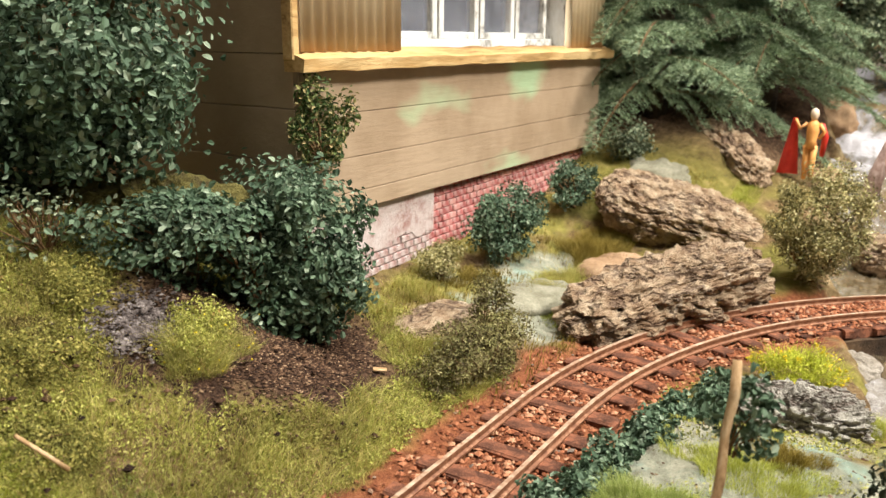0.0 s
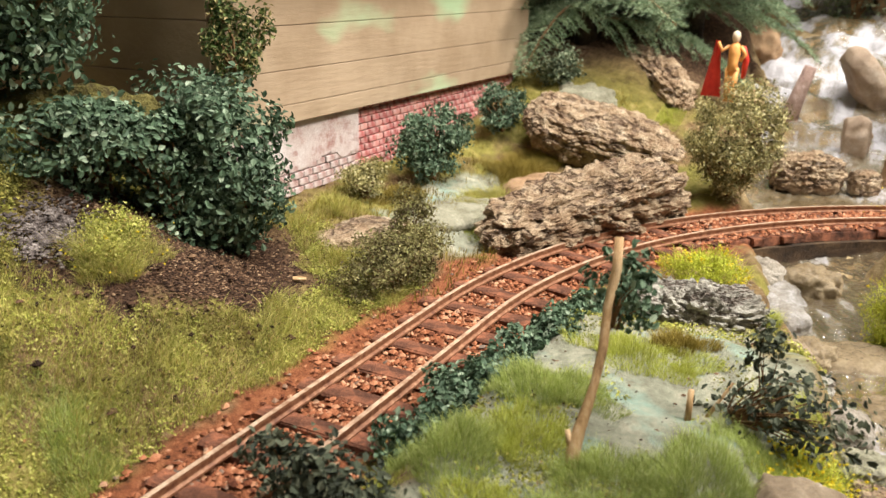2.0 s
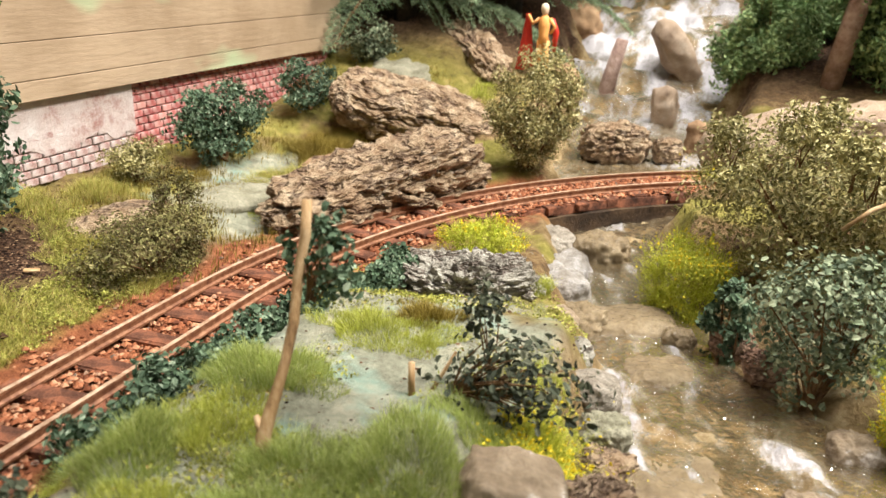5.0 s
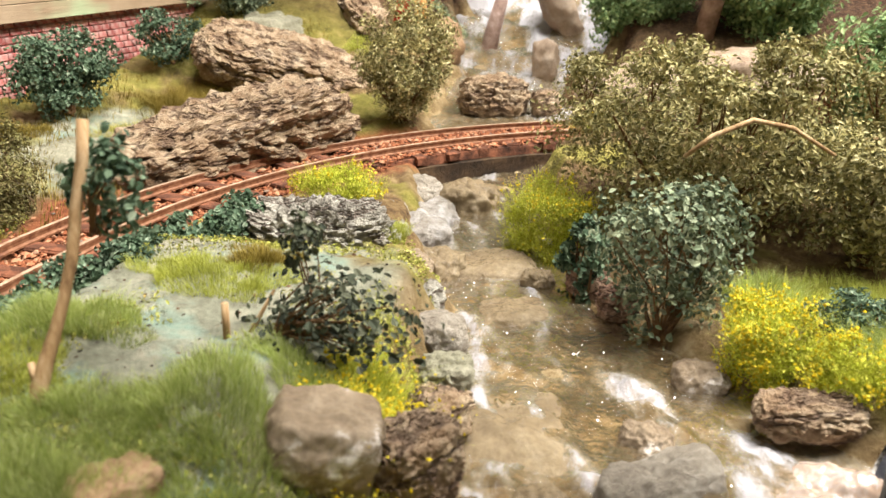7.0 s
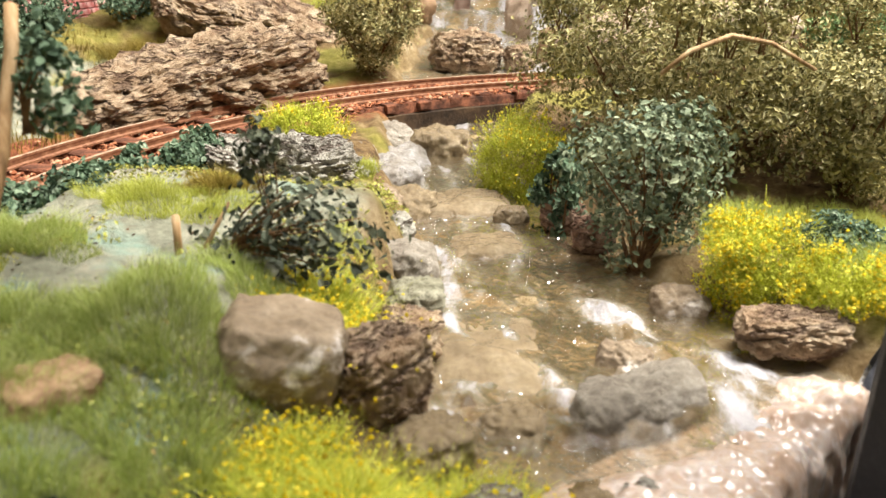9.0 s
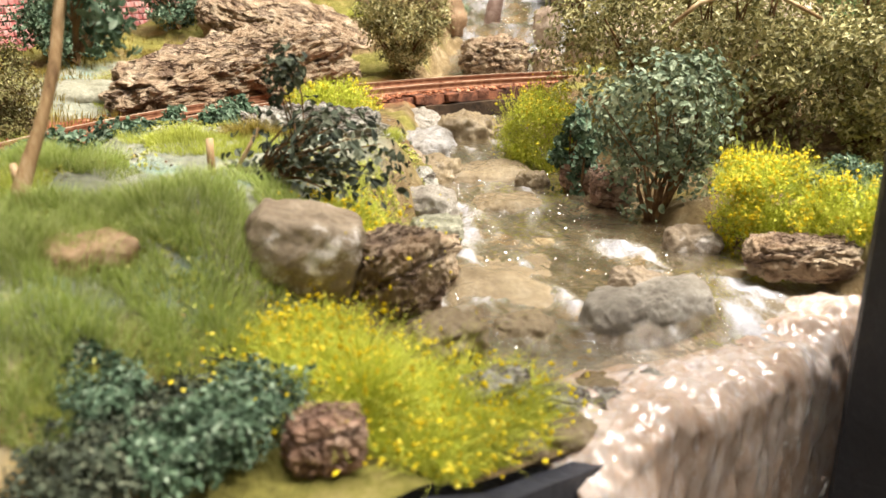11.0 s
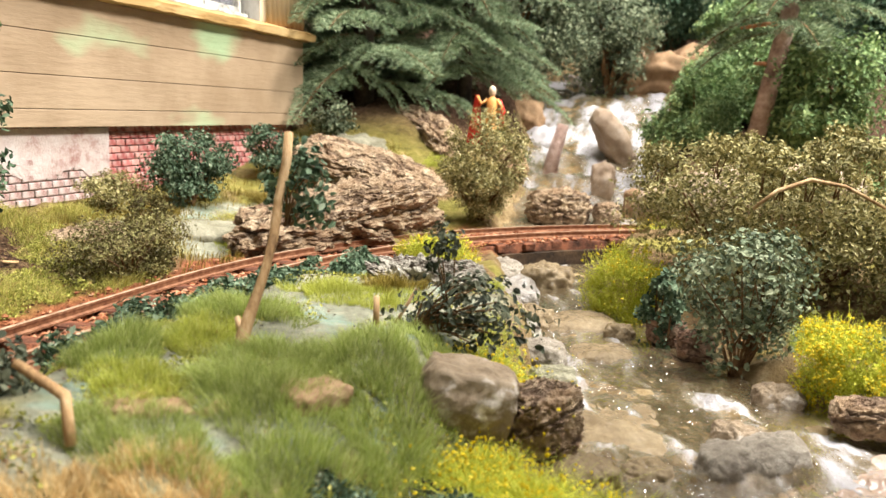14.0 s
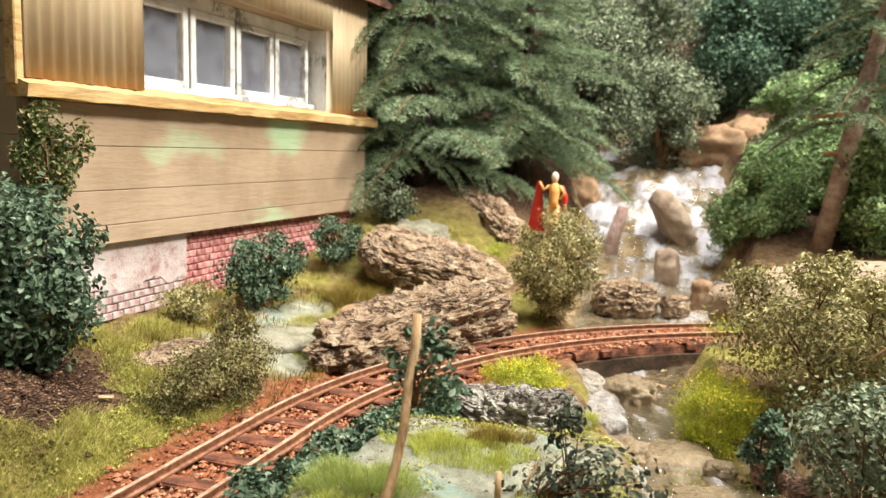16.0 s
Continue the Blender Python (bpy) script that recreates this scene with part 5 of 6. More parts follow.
# ---- the woods behind ----
for i, (x, y, z, rx, ry, rz, n, size, mat, lab) in enumerate([
        (-0.075, 0.64, 0.18, 0.075, 0.05, 0.062, 12000, 0.0015, L_GREY, "large grey-green shrub above the waterfall"),
        (-0.005, 0.69, 0.172, 0.04, 0.04, 0.035, 5000, 0.0015, L_GREY, "large grey-green shrub above the waterfall"),
        (-0.06, 0.76, 0.26, 0.09, 0.06, 0.07, 9000, 0.0018, L_GREY, "large grey-green tree above the waterfall"),
        (0.065, 0.83, 0.225, 0.075, 0.06, 0.075, 11000, 0.0018, L_FAR, "dark green tree behind the waterfall"),
        (0.155, 0.80, 0.245, 0.07, 0.06, 0.085, 9000, 0.0018, L_FAR, "dark green tree behind the waterfall"),
        (0.075, 0.92, 0.32, 0.12, 0.06, 0.09, 9000, 0.002, L_FAR, "dark green tree behind the waterfall"),
        (-0.16, 0.80, 0.24, 0.09, 0.06, 0.10, 8000, 0.002, L_FAR, "dark green tree behind the house"),
        (-0.19, 0.60, 0.16, 0.05, 0.05, 0.08, 7000, 0.0018, L_FAR, "dark green tree behind the house"),
        (0.061, 0.52, 0.095, 0.028, 0.028, 0.034, 5500, 0.0012, L_BRIGHT, "bluish-green ivy-clad shrub beside the waterfall"),
        (0.088, 0.56, 0.12, 0.04, 0.03, 0.03, 5000, 0.0013, L_BRIGHT, "fresh green shrub beside the waterfall"),
        (0.125, 0.50, 0.112, 0.035, 0.03, 0.04, 6000, 0.0014, L_BRIGHT, "fresh green shrub under the pine"),
        (0.10, 0.655, 0.165, 0.04, 0.03, 0.03, 4500, 0.0016, L_BRIGHT, "fresh green shrub behind the tan rock"),
        (0.172, 0.43, 0.075, 0.035, 0.03, 0.028, 5000, 0.0014, L_BRIGHT, "fresh green shrub beside the tan slab"),
        (0.2, 0.68, 0.20, 0.05, 0.05, 0.06, 6000, 0.0018, L_FAR, "dark green tree behind the pine")]):
    bush("tree" if z > 0.2 else "shrub", lab, "tree" if z > 0.2 else "shrub", (x, y, z), (rx, ry, rz), int(n * 1.35), size * 1.2, mat, 60 + i, 44, 0.3, root=on_ground(x, y), thick=0.0022 if z > 0.15 else 0.001)


def bough(a, way, length, droop, rng, needle, every=0.0022):
    """A hanging bough: points of its stem, and needles on side twigs."""
    way = Vector(way).normalized()
    side = way.cross(Vector((0, 0, 1))).normalized()
    stem, ns, nd_ = [], [], []
    k = max(5, int(length / every))
    for i in range(k + 1):
        t = i / k
        stem.append(Vector(a) + way * length * t + Vector((0, 0, -droop * length * t * t + 0.12 * length * t)))
    for i in range(2, k + 1):
        t = i / k
        for sgn in (-1, 1):
            tw = (side * sgn * 0.9 + way * 0.7 + Vector((0, 0, rng.uniform(-0.35, 0.15)))).normalized()
            tl = length * 0.34 * (1.05 - t) + 0.004
            m = max(3, int(tl / 0.0012))
            for j in range(m):
                p = stem[i] + tw * tl * j / m + Vector((0, 0, -0.3 * tl * (j / m) ** 2))
                for _ in range(4):
                    ns.append(p)
                    nd_.append((tw * 0.8 + Vector((rng.uniform(-1, 1), rng.uniform(-1, 1), rng.uniform(-0.7, 0.9))) * 0.8).normalized() * needle)
    return stem, ns, nd_


def conifer(label, base, height, boughs, reach, seed, trunk_mat, low=0.1, lean=(0, 0), radius=0.006, needle=0.0032, extra=()):
    rng = random.Random(seed)
    ob = thing("conifer", base, label, "conifer")
    b0 = Vector(base)
    axis = [b0 + Vector((lean[0] * t, lean[1] * t, height * t - 0.004)) for t in (0, 0.25, 0.5, 0.75, 1)]
    mesh("trunk", *tube(axis, [radius, radius * 0.9, radius * 0.75, radius * 0.55, radius * 0.3], 10, 0.1, rng), trunk_mat, ob, True)
    pieces, ns, nd_ = [], [], []
    for i in range(boughs + len(extra)):
        t = low + (1 - low) * (i + rng.random()) / boughs
        a = b0 + Vector((lean[0] * t, lean[1] * t, height * t))
        w = i * 2.4 + rng.uniform(-0.4, 0.4)
        ln_ = reach * (1.1 - 0.7 * t) * rng.uniform(0.7, 1.15)
        if i >= boughs:
            t, w, ln_ = extra[i - boughs]
            a = b0 + Vector((lean[0] * t, lean[1] * t, height * t))
        st, p, d = bough(a, (math.cos(w), math.sin(w), 0), ln_, rng.uniform(0.25, 0.6), rng, needle)
        pieces.append(tube(st, [radius * 0.22 * (1 - 0.8 * j / (len(st) - 1)) for j in range(len(st))], 4))
        ns += p
        nd_ += d
    mesh("limb", *join(pieces), M_TWIG, ob, label="thin drooping boughs")["kind"] = "stuff"
    p, d = np.array([v[:] for v in ns]), np.array([v[:] for v in nd_])
    sd = np.cross(d, np.random.default_rng(seed).normal(0, 1, d.shape))
    sd *= 0.00022 / (np.linalg.norm(sd, axis=1, keepdims=True) + 1e-9)
    v = np.stack([p - sd, p + sd, p + d], 1).reshape(-1, 3)
    mesh("needle_foliage", v, np.arange(len(v)).reshape(-1, 3), L_NEEDLE, ob)["kind"] = "stuff"
    return ob


M_PINE = speckled("pine_bark", [(0.3, rgb(110, 88, 78)), (0.5, rgb(162, 134, 120)), (0.7, rgb(198, 174, 160))], 90, 0.9, 0.0012, 500)
M_FIR = speckled("fir_bark", [(0.3, rgb(40, 34, 28)), (0.7, rgb(88, 76, 62))], 90, 0.9, 0.0012, 500)
conifer("tall dark fir with drooping boughs beside the house", on_ground(-0.142, 0.51), 0.27, 70, 0.09, 1, M_FIR, 0.04, (0.002, 0.0), 0.0075, extra=((0.27, -1.66, 0.078), (0.34, -1.5, 0.07), (0.4, -1.75, 0.075)))
conifer("spreading fir behind the figurine", on_ground(-0.085, 0.545), 0.16, 54, 0.075, 2, M_FIR, 0.1, (0.004, 0.0), 0.005)
conifer("dark fir behind the house end", on_ground(-0.185, 0.565), 0.27, 50, 0.085, 3, M_FIR, 0.05, (0, 0), 0.006)
conifer("leaning pine with pinkish bark beside the waterfall", on_ground(0.091, 0.49), 0.2, 40, 0.06, 4, M_PINE, 0.3, (0.036, 0.0), 0.0055)

M_RAWPINE = speckled("raw_orange_pine", [(0.3, rgb(150, 92, 58)), (0.7, rgb(206, 152, 112))], 200, 0.8)
pine = bpy.data.objects["conifer.003"]
for at_z, way, lg in ((0.150, (-1, -0.2, -0.12), 0.022), (0.128, (-1, -0.1, 0.16), 0.010), (0.160, (1, -0.2, 0.3), 0.018)):
    tz = (at_z - pine.location.z) / 0.2
    a = Vector((pine.location.x + 0.036 * tz, pine.location.y, at_z))
    mesh("branch_stub", *tube([a, a + Vector(way) * lg * 0.5 + Vector((0, 0, 0.0008)), a + Vector(way) * lg], [0.0016, 0.0012, 0.0008], 7, 0.1, random.Random(3)), M_RAWPINE, pine, True, "broken orange branch stub")

# ---- grass ----
for i, (x, y, rx, ry, h, n, mat, fl, lab) in enumerate([
        (-0.0145, 0.2, 0.017, 0.008, 0.0045, 1900, G_LIME, 0, "short lime-green grass tuft"), (-0.009, 0.2115, 0.008, 0.006, 0.0055, 800, G_OLIVE, 0, "olive grass tuft on the bank"),
        (-0.028, 0.173, 0.015, 0.009, 0.0075, 1800, G_GREEN, 0, "green grass tuft on the bank"), (0.0105, 0.155, 0.015, 0.012, 0.008, 2600, G_GREEN, 0, "long green grass tuft on the bank"),
        (-0.0255, 0.152, 0.013, 0.01, 0.006, 1500, G_LIME, 0, "lime-green grass tuft on the bank"), (-0.036, 0.142, 0.012, 0.01, 0.007, 1600, G_GREEN, 0, "green grass tuft on the bank"),
        (-0.019, 0.129, 0.012, 0.008, 0.0055, 1300, G_LIME, 0, "lime-green grass tuft on the bank"), (0.002, 0.131, 0.016, 0.009, 0.0075, 2300, G_GREEN, 0, "long green grass tuft on the bank"),
        (-0.01, 0.114, 0.013, 0.007, 0.006, 1500, G_GREEN, 0, "green grass tuft on the bank"), (0.011, 0.1175, 0.009, 0.006, 0.0065, 1200, G_GREEN, 0, "green grass tuft on the bank"),
        (0.0155, 0.1215, 0.006, 0.004, 0.005, 600, G_LIME, 0, "pale grass tuft on the bank"), (0.0185, 0.14, 0.009, 0.007, 0.007, 1300, G_GREEN, 0, "long green grass tuft on the bank"),
        (0.0285, 0.172, 0.0095, 0.006, 0.0065, 1100, G_FLOWER, 260, "grass tuft with yellow blossoms"), (0.0385, 0.138, 0.0115, 0.009, 0.0085, 2000, G_FLOWER, 170, "dense yellow-flowering tuft at the front edge"),
        (0.048, 0.143, 0.0105, 0.0085, 0.0085, 1900, G_FLOWER, 120, "dense yellow-flowering tuft at the front edge"), (0.0555, 0.1465, 0.0075, 0.008, 0.0075, 1200, G_FLOWER, 60, "yellow-green tuft at the front edge"),
        (0.0515, 0.1355, 0.007, 0.006, 0.0065, 900, G_FLOWER, 50, "yellow-green tuft at the front edge"), (0.0335, 0.149, 0.007, 0.006, 0.0075, 900, G_FLOWER, 160, "yellow-flowering tuft below the pebble"),
        (0.0585, 0.153, 0.006, 0.007, 0.0065, 1000, G_FLOWER, 50, "yellow-green tuft at the front edge"), (0.0635, 0.1495, 0.005, 0.005, 0.0045, 700, G_FLOWER, 30, "yellow-green tuft at the front edge"), (0.056, 0.139, 0.006, 0.005, 0.0055, 800, G_FLOWER, 40, "yellow-green tuft at the front edge"),
        (0.1, 0.256, 0.0095, 0.008, 0.0095, 1300, G_GREEN, 0, "green grass tuft below the olive shrub"), (0.122, 0.26, 0.02, 0.009, 0.008, 2000, G_LIME, 0, "pale green grass tuft"), (0.13, 0.235, 0.012, 0.01, 0.009, 1300, G_GREEN, 40, "green grass tuft on the bank"),
        (0.006, 0.2585, 0.0035, 0.005, 0.006, 400, G_LIME, 0, "lime-green tuft beside the bark"),
        (0.0185, 0.1745, 0.010, 0.006, 0.0065, 1300, G_GREEN, 0, "green grass tuft under the dark bush"), (0.0265, 0.1835, 0.008, 0.006, 0.006, 1000, G_FLOWER, 120, "flowering tuft under the dark bush"), (0.0235, 0.198, 0.005, 0.007, 0.005, 700, G_LIME, 0, "lime-green tuft on the stream bank"),
        (-0.004, 0.1465, 0.012, 0.008, 0.007, 1500, G_GREEN, 0, "green grass tuft on the bank"),
        (-0.109, 0.318, 0.013, 0.018, 0.011, 2400, G_MOSS, 0, "olive-green grass tuft on the slope"), (-0.116, 0.362, 0.013, 0.026, 0.013, 2600, G_OLIVE, 0, "ochre grass tuft on the slope"), (-0.102, 0.294, 0.010, 0.012, 0.006, 1300, G_LIME, 0, "lime-green grass tuft on the slope"),
        (-0.137, 0.287, 0.006, 0.016, 0.0055, 1000, G_OLIVE, 0, "ochre grass tuft below the foundation"), (-0.143, 0.252, 0.009, 0.012, 0.006, 1300, G_MOSS, 0, "yellowish grass tuft below the foundation"), (-0.121, 0.222, 0.01, 0.012, 0.005, 1300, G_MOSS, 0, "yellowish grass tuft beside the shrub"),
        (-0.106, 0.114, 0.012, 0.009, 0.006, 1400, G_GREEN, 0, "green grass tuft at the track side"), (-0.137, 0.153, 0.008, 0.012, 0.0075, 1200, G_MOSS, 14, "yellowish weeds with yellow blossoms on the bank"),
        (0.0035, 0.1085, 0.01, 0.008, 0.006, 1300, G_HAY, 0, "dry straw-coloured grass at the front edge"), (0.012, 0.0985, 0.011, 0.008, 0.006, 1300, G_HAY, 0, "dry straw-coloured grass at the front edge"), (-0.008, 0.0965, 0.011, 0.009, 0.006, 1300, G_HAY, 0, "dry straw-coloured grass at the front edge"),
        (0.045, 0.4, 0.012, 0.012, 0.01, 1000, G_LIME, 60, "lime-green tuft behind the bridge"), (-0.072, 0.452, 0.006, 0.02, 0.004, 900, G_LIME, 0, "strip of bright moss below the rocks"), (0.02, 0.413, 0.008, 0.006, 0.005, 500, G_OLIVE, 0, "ochre grass behind the bridge"),
        (-0.125, 0.095, 0.012, 0.008, 0.007, 1200, G_LIME, 0, "yellow-green weeds on the bank"), (-0.047, 0.13, 0.010, 0.006, 0.004, 700, G_LIME, 0, "lime-green grass tuft on the bank")]):
    tuft(lab, x, y, rx, ry, h, n, mat, 100 + i, fl, splay=0.85)

for i, (x, y, rx, ry, h, n, fl, lab) in enumerate([(-0.0165, 0.2735, 0.0125, 0.0105, 0.0125, 4500, 260, "bright yellow-green flowering mound beside the track"), (0.043, 0.286, 0.0155, 0.0135, 0.0225, 7500, 420, "bright yellow-green flowering mound at the bridge"),
                                                  (0.0985, 0.2245, 0.0128, 0.01, 0.0185, 5500, 1500, "yellow-blossoming bush on the bank"), (0.1145, 0.2165, 0.011, 0.0085, 0.013, 3600, 900, "yellow-blossoming bush on the bank")]):
    flower_mound(lab, x, y, rx, ry, h, n, G_FLOWER, fl, 300 + i)

# turf of the bank beside the track
rng = np.random.default_rng(77)
xs, ys = rng.uniform(-0.2, -0.092, 110000), rng.uniform(0.06, 0.235, 110000)
dens = 0.5 + 0.6 * fractal(xs, ys, 55, 3, 3) - 2.2 * sst(0.05, 0.034, np.hypot((xs + 0.138) * 1.5, ys - 0.178) + 0.01 * fractal(xs, ys, 80, 2, 2)) + 0.25 * sst(-0.1, -0.13, xs)
k = (rng.uniform(0, 1, len(xs)) < dens) & (xs < -0.094 - 0.004 * vnoise(xs, ys, 150, 2))
xs, ys = xs[k], ys[k]
v, f, tips = blades(xs, ys, ground_z(xs, ys), 0.0036 + 0.0026 * np.clip(fractal(xs, ys, 45, 9, 2), -0.5, 1), 0.3 + 0 * xs, 0.1 + 0 * xs, 0.00014, rng, 0.7)
tagged(mesh("turf", v, f, G_MOSS), "shaggy yellow-green turf on the bank", "turf", kind="stuff")
xs, ys = rng.uniform(-0.2, -0.094, 110000), rng.uniform(0.06, 0.24, 110000)
k = rng.uniform(0, 1, len(xs)) < 0.8 + 0.7 * fractal(xs, ys, 60, 21, 3) - 2.4 * sst(0.048, 0.034, np.hypot((xs + 0.138) * 1.5, ys - 0.178) + 0.01 * fractal(xs, ys, 80, 2, 2))
xs, ys = xs[k], ys[k]
zs = ground_z(xs, ys) + rng.uniform(0.2, 1, len(xs)) * (0.0014 + 0.0026 * np.clip(fractal(xs, ys, 110, 6, 3), -0.4, 1))
lv, lf_ = leaves(np.stack([xs, ys, zs], -1), np.tile((0.0, 0.0, 0.4), (len(xs), 1)), 0.00046, rng)
tagged(mesh("moss", lv, lf_, L_WEED), "crumbly yellow-green moss over the bank", "moss", kind="stuff")
xs, ys = rng.uniform(-0.05, 0.065, 60000), rng.uniform(0.1, 0.26, 60000)
k = (ground_z(xs, ys) > 0.0385) & (rng.uniform(0, 1, len(xs)) < 0.08 + 0.7 * fractal(xs, ys, 55, 31, 3))
xs, ys = xs[k], ys[k]
zs = ground_z(xs, ys) + rng.uniform(0.0, 0.0012, len(xs))
lv, lf_ = leaves(np.stack([xs, ys, zs], -1), np.tile((0.0, 0.0, 0.4), (len(xs), 1)), 0.0005, rng)
tagged(mesh("moss", lv, lf_, L_WEED), "thin yellow-green moss on the rocky path", "moss", kind="stuff")
# turf behind and beside the rocks, between the house and the water
xs, ys = rng.uniform(-0.16, -0.085, 9000), rng.uniform(0.215, 0.46, 9000)
k = rng.uniform(0, 1, len(xs)) < 0.35 + 0.9 * fractal(xs, ys, 45, 5, 3)
xs, ys = xs[k], ys[k]
v, f, tips = blades(xs, ys, ground_z(xs, ys), 0.003 + 0 * xs, 0.2 + 0 * xs, 0.1 + 0 * xs, 0.0003, rng)
tagged(mesh("turf", v, f, G_OLIVE), "short ochre turf on the slope below the house", "turf", kind="stuff")
# litter: dark pellets and dead leaves on the bank
M_LITTER, nd, ln, b = material("leaf_litter", rgb(80, 60, 44), 0.95, 0, 0.1)
geo = nd.new("ShaderNodeNewGeometry")
ln.new(ramp_node(nd, ln, geo.outputs["Random Per Island"], [(0.0, rgb(30, 22, 18)), (0.5, rgb(64, 46, 34)), (0.9, rgb(100, 76, 56)), (1.0, rgb(150, 124, 96))]), b.inputs["Base Color"])
xs, ys = rng.normal(-0.14, 0.016, 16000), rng.normal(0.178, 0.02, 16000)
tagged(crumbs("leaf_litter", np.stack([xs, ys, ground_z(xs, ys) + 0.0003], -1), 0.0005, M_LITTER, rng, 0.4), "dark leaf litter under the shrub", "litter", kind="stuff")
xs, ys = rng.uniform(-0.15, -0.1, 110), rng.uniform(0.1, 0.19, 110)
tagged(crumbs("dark_pellets", np.stack([xs, ys, ground_z(xs, ys) + 0.0018], -1), 0.0009, M_LITTER, rng, 0.8), "small dark pellets scattered in the turf", "litter", kind="stuff")
xs, ys = rng.uniform(-0.05, 0.03, 600), rng.uniform(0.1, 0.25, 600)
tagged(crumbs("path_grit", np.stack([xs, ys, ground_z(xs, ys)], -1), 0.0005, M_LITTER, rng, 0.5), "fine grit on the rocky path", "grit", kind="stuff")

M_ASH = speckled("ash_grey_grit", [(0.3, rgb(52, 44, 40)), (0.55, rgb(100, 90, 84)), (0.75, rgb(156, 146, 138))], 500, 0.95)
xs, ys = rng.normal(-0.1475, 0.0035, 1100), rng.normal(0.1425, 0.006, 1100)
tagged(crumbs("ash_grit", np.stack([xs, ys, ground_z(xs, ys) + 0.0022], -1), 0.0006, M_ASH, rng, 0.7), "patch of ash-grey grit on the bank", "grit", kind="stuff")
bush("shrub", "thin twiggy plant with few leaves on the bank", "shrub", (-0.172, 0.136, 0.105), (0.014, 0.02, 0.01), 240, 0.0009, L_GREY, 410, 30, 0.36, True, twigs=46, thick=0.0003, dense=0.1)

# ---- sticks, figurine ----
def stick(label, pts, radii, name="stick", mat=None, category="stick"):
    ob = mesh(name, *tube(pts, radii, 9, 0.12), mat or M_STICK, None, True)
    return tagged(ob, label, category)


stick("leaning peeled stick with a knot, stuck in the ground", [(-0.0132, 0.1472, 0.053), (-0.0136, 0.1495, 0.0585), (-0.0134, 0.1515, 0.062), (-0.0128, 0.1538, 0.066), (-0.0124, 0.1558, 0.070), (-0.0123, 0.1588, 0.0755), (-0.0129, 0.162, 0.0825), (-0.0126, 0.1645, 0.089), (-0.0131, 0.1664, 0.0948)], [0.00115, 0.0013, 0.00115, 0.00092, 0.00086, 0.0009, 0.00082, 0.00094, 0.0009])
stick("side knot broken from the leaning stick", [(-0.0138, 0.1496, 0.0585), (-0.0154, 0.1505, 0.0618)], [0.0009, 0.0005], "knot")
stick("short cut stub of a twig", [(0.0008, 0.178, 0.053), (0.0008, 0.1782, 0.0612)], [0.0007, 0.0006], "twig_stub")
stick("forked twig stub beside the bush", [(0.0035, 0.18, 0.0535), (0.008, 0.183, 0.0625)], [0.0005, 0.0003], "twig_stub")
stick("cut twig lying at the near bank", [(-0.026, 0.111, 0.0635), (-0.0165, 0.1095, 0.0605), (-0.0142, 0.1075, 0.0545)], [0.0007, 0.0008, 0.0009], "fallen_twig")
stick("pale arched twig over the olive shrub", [(0.0775, 0.243, 0.0772), (0.083, 0.245, 0.0818), (0.0915, 0.251, 0.0846), (0.1, 0.252, 0.0832), (0.1088, 0.2484, 0.0785)], [0.0005, 0.00055, 0.0006, 0.0005, 0.0004], "arched_twig")
stick("thin pale stick in the turf", [(-0.118, 0.104, 0.07), (-0.124, 0.098, 0.078)], [0.0005, 0.0004], "fallen_twig")
stick("reddish stick lying at the track side", [(-0.1095, 0.1095, 0.0515), (-0.1045, 0.1155, 0.052)], [0.0005, 0.0004], "fallen_twig")
stick("dark broken post leaning in the waterfall", [(-0.0255, 0.53, 0.05), (-0.0215, 0.53, 0.073), (-0.0155, 0.53, 0.0945)], [0.0048, 0.0042, 0.0034], "log", M_PINE, "log")
wood_chip = mesh("wood_chip", *box_data((-0.002, -0.0009, -0.0002), (0.002, 0.0009, 0.0002), 0.0001), M_STICK)
wood_chip.matrix_basis = pose(-0.118, 0.2005, 0.0555, 8, 5, 40)
tagged(wood_chip, "small pale wood chip on the turf", "wood chip")

M_FIG = speckled("orange_plastic", [(0.3, rgb(214, 140, 66)), (0.7, rgb(232, 168, 96))], 120, 0.5, 0.0001, 600, 0.4)
M_CAPE = speckled("red_paint", [(0.3, rgb(176, 34, 24)), (0.7, rgb(206, 56, 38))], 120, 0.5, 0.0001, 600, 0.4)
M_PALE = speckled("pale_paint", [(0.3, rgb(206, 180, 150)), (0.7, rgb(232, 214, 186))], 120, 0.6, 0.0001, 600, 0.3)
fx, fy, fz = -0.0485, 0.474, 0.0795
pieces, mats = [], []


def add_piece(data, m):
    pieces.append(data)
    mats.extend([m] * len(data[1]))


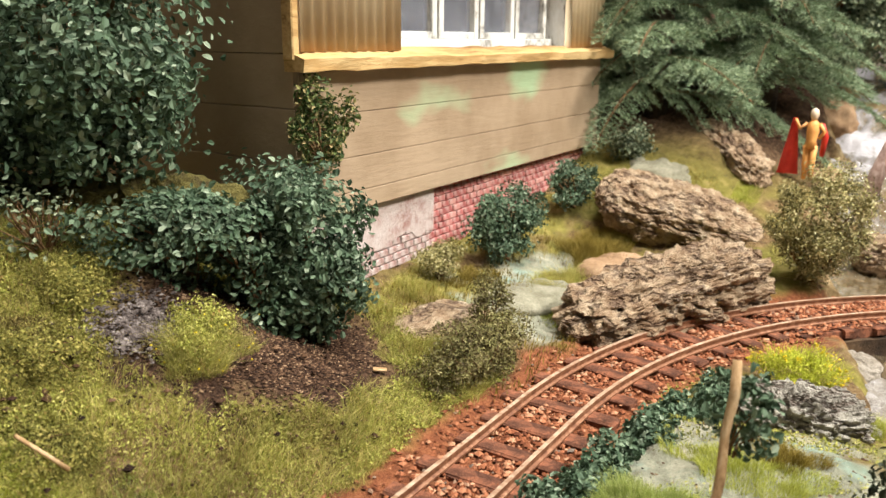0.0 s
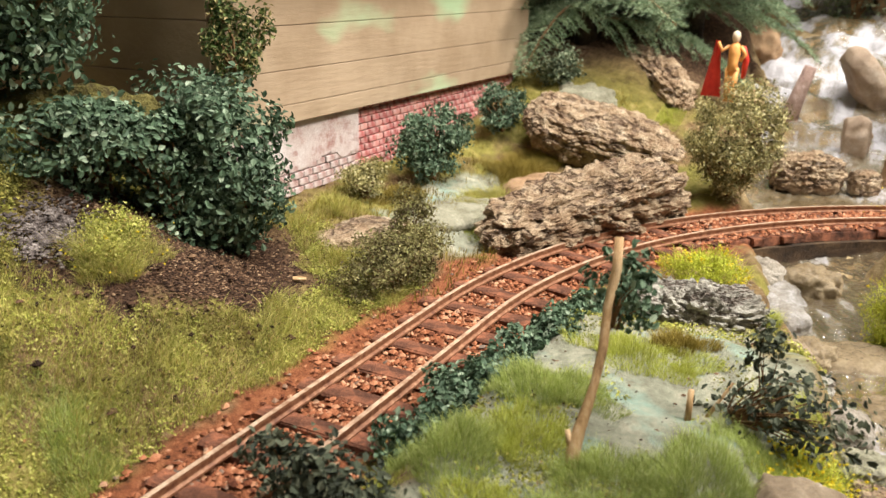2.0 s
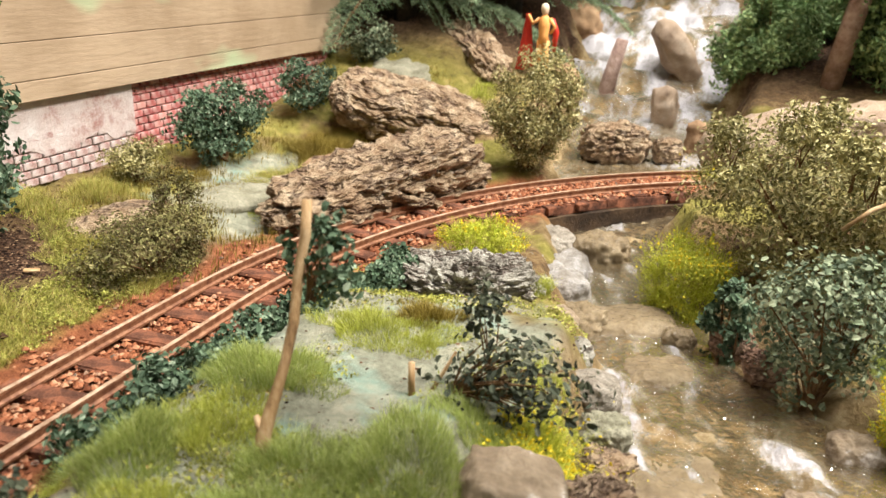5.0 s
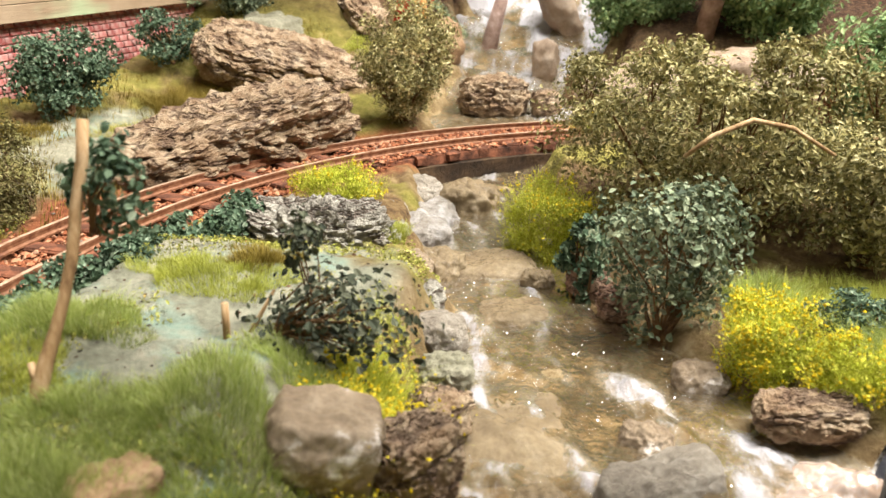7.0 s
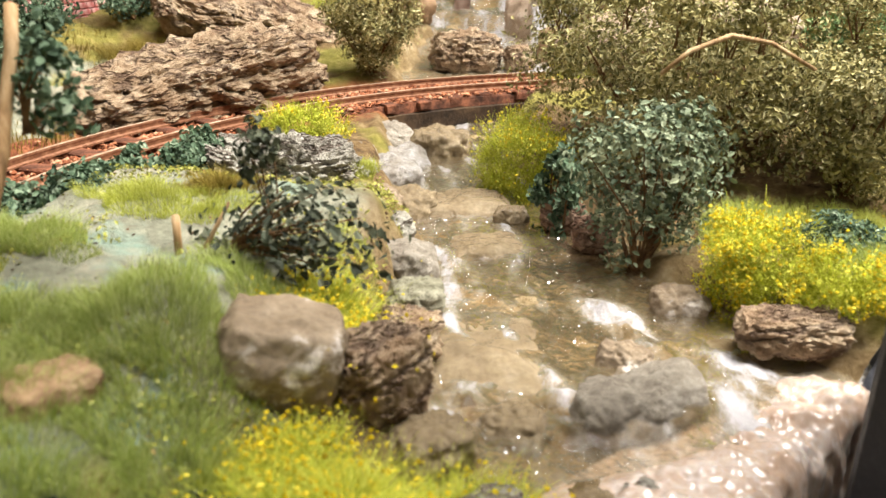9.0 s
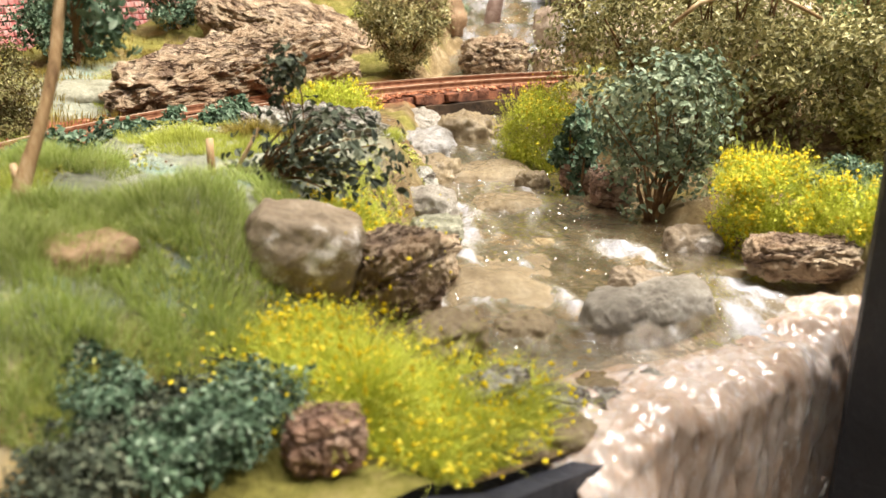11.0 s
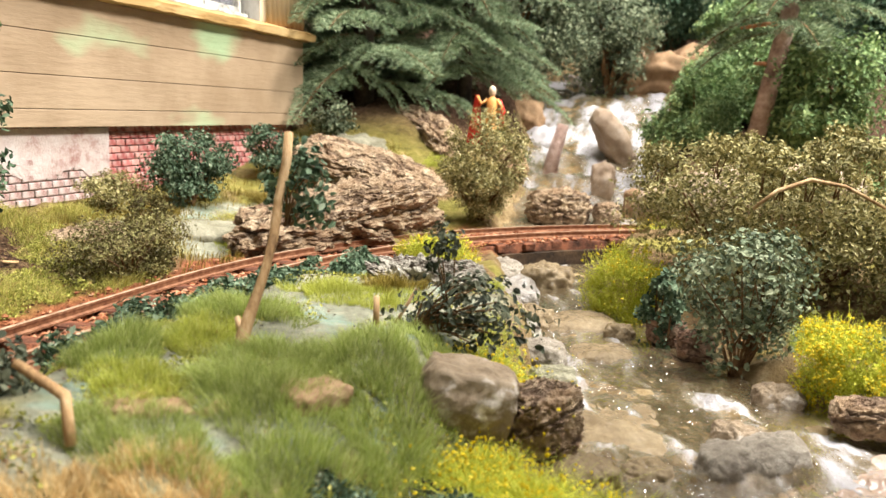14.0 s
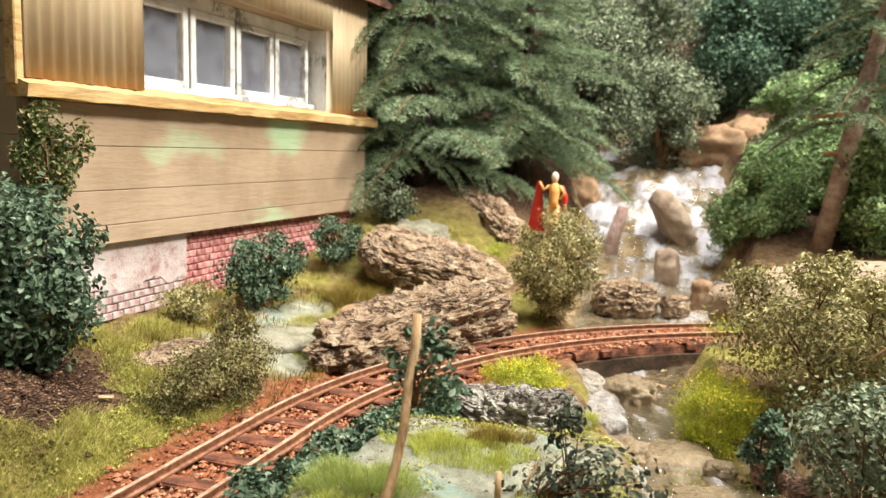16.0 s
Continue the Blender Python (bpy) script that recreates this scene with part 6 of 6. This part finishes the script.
V3 = lambda x, z, y=0.0: (fx + x, fy + y, fz + z)
add_piece(tube([V3(-0.0014, 0), V3(-0.0016, 0.008), V3(-0.0014, 0.0175)], [0.0012, 0.0016, 0.0022], 10), 0)
add_piece(tube([V3(0.0016, 0), V3(0.0014, 0.008), V3(0.0012, 0.0175)], [0.0012, 0.0016, 0.0022], 10), 0)
add_piece(tube([V3(0, 0.016), V3(0, 0.020), V3(0.0003, 0.0245), V3(0.0003, 0.0285), V3(0.0003, 0.0305)], [0.0032, 0.0025, 0.0031, 0.0028, 0.001], 12), 0)
add_piece(tube([V3(0.0003, 0.03), V3(0.0003, 0.0315), V3(0.0003, 0.0335), V3(0.0003, 0.0355), V3(0.0003, 0.0362)], [0.001, 0.0018, 0.0021, 0.0016, 0.0005], 12), 2)
add_piece(tube([V3(-0.0025, 0.0285), V3(-0.006, 0.026), V3(-0.0085, 0.0305)], [0.0011, 0.0009, 0.0008], 8), 0)
add_piece(tube([V3(0.003, 0.0285), V3(0.0058, 0.0245), V3(0.0035, 0.021)], [0.0011, 0.0009, 0.0008], 8), 0)
cv, cf = [], []
for i in range(9):
    for j in range(13):
        s, t = i / 8, j / 12
        w = 0.0014 + 0.0052 * t
        cv.append(V3(-0.0088 - 0.0012 * t + (s - 0.5) * w * 1.6, 0.031 - 0.029 * t, 0.0012 + 0.0007 * math.sin(s * 9 + t * 2)))
n0 = len(cv)
cv += [(x, y + 0.0006, z) for x, y, z in cv]
for i in range(8):
    for j in range(12):
        a = i * 13 + j
        cf += [[a, a + 1, a + 14, a + 13], [n0 + a, n0 + a + 13, n0 + a + 14, n0 + a + 1]]
add_piece((cv, cf), 1)
add_piece(tube([V3(0.0045, 0.0285, 0.001), V3(0.0062, 0.022, 0.0015), V3(0.0055, 0.012, 0.0015)], [0.0009, 0.0016, 0.0012], 8), 1)
fig = mesh("figurine", *join(pieces), M_FIG, None, True)
fig.data.materials.append(M_CAPE)
fig.data.materials.append(M_PALE)
for poly, m in zip(fig.data.polygons, mats):
    poly.material_index = m
tagged(fig, "small painted figurine holding a red cloth", "figurine")
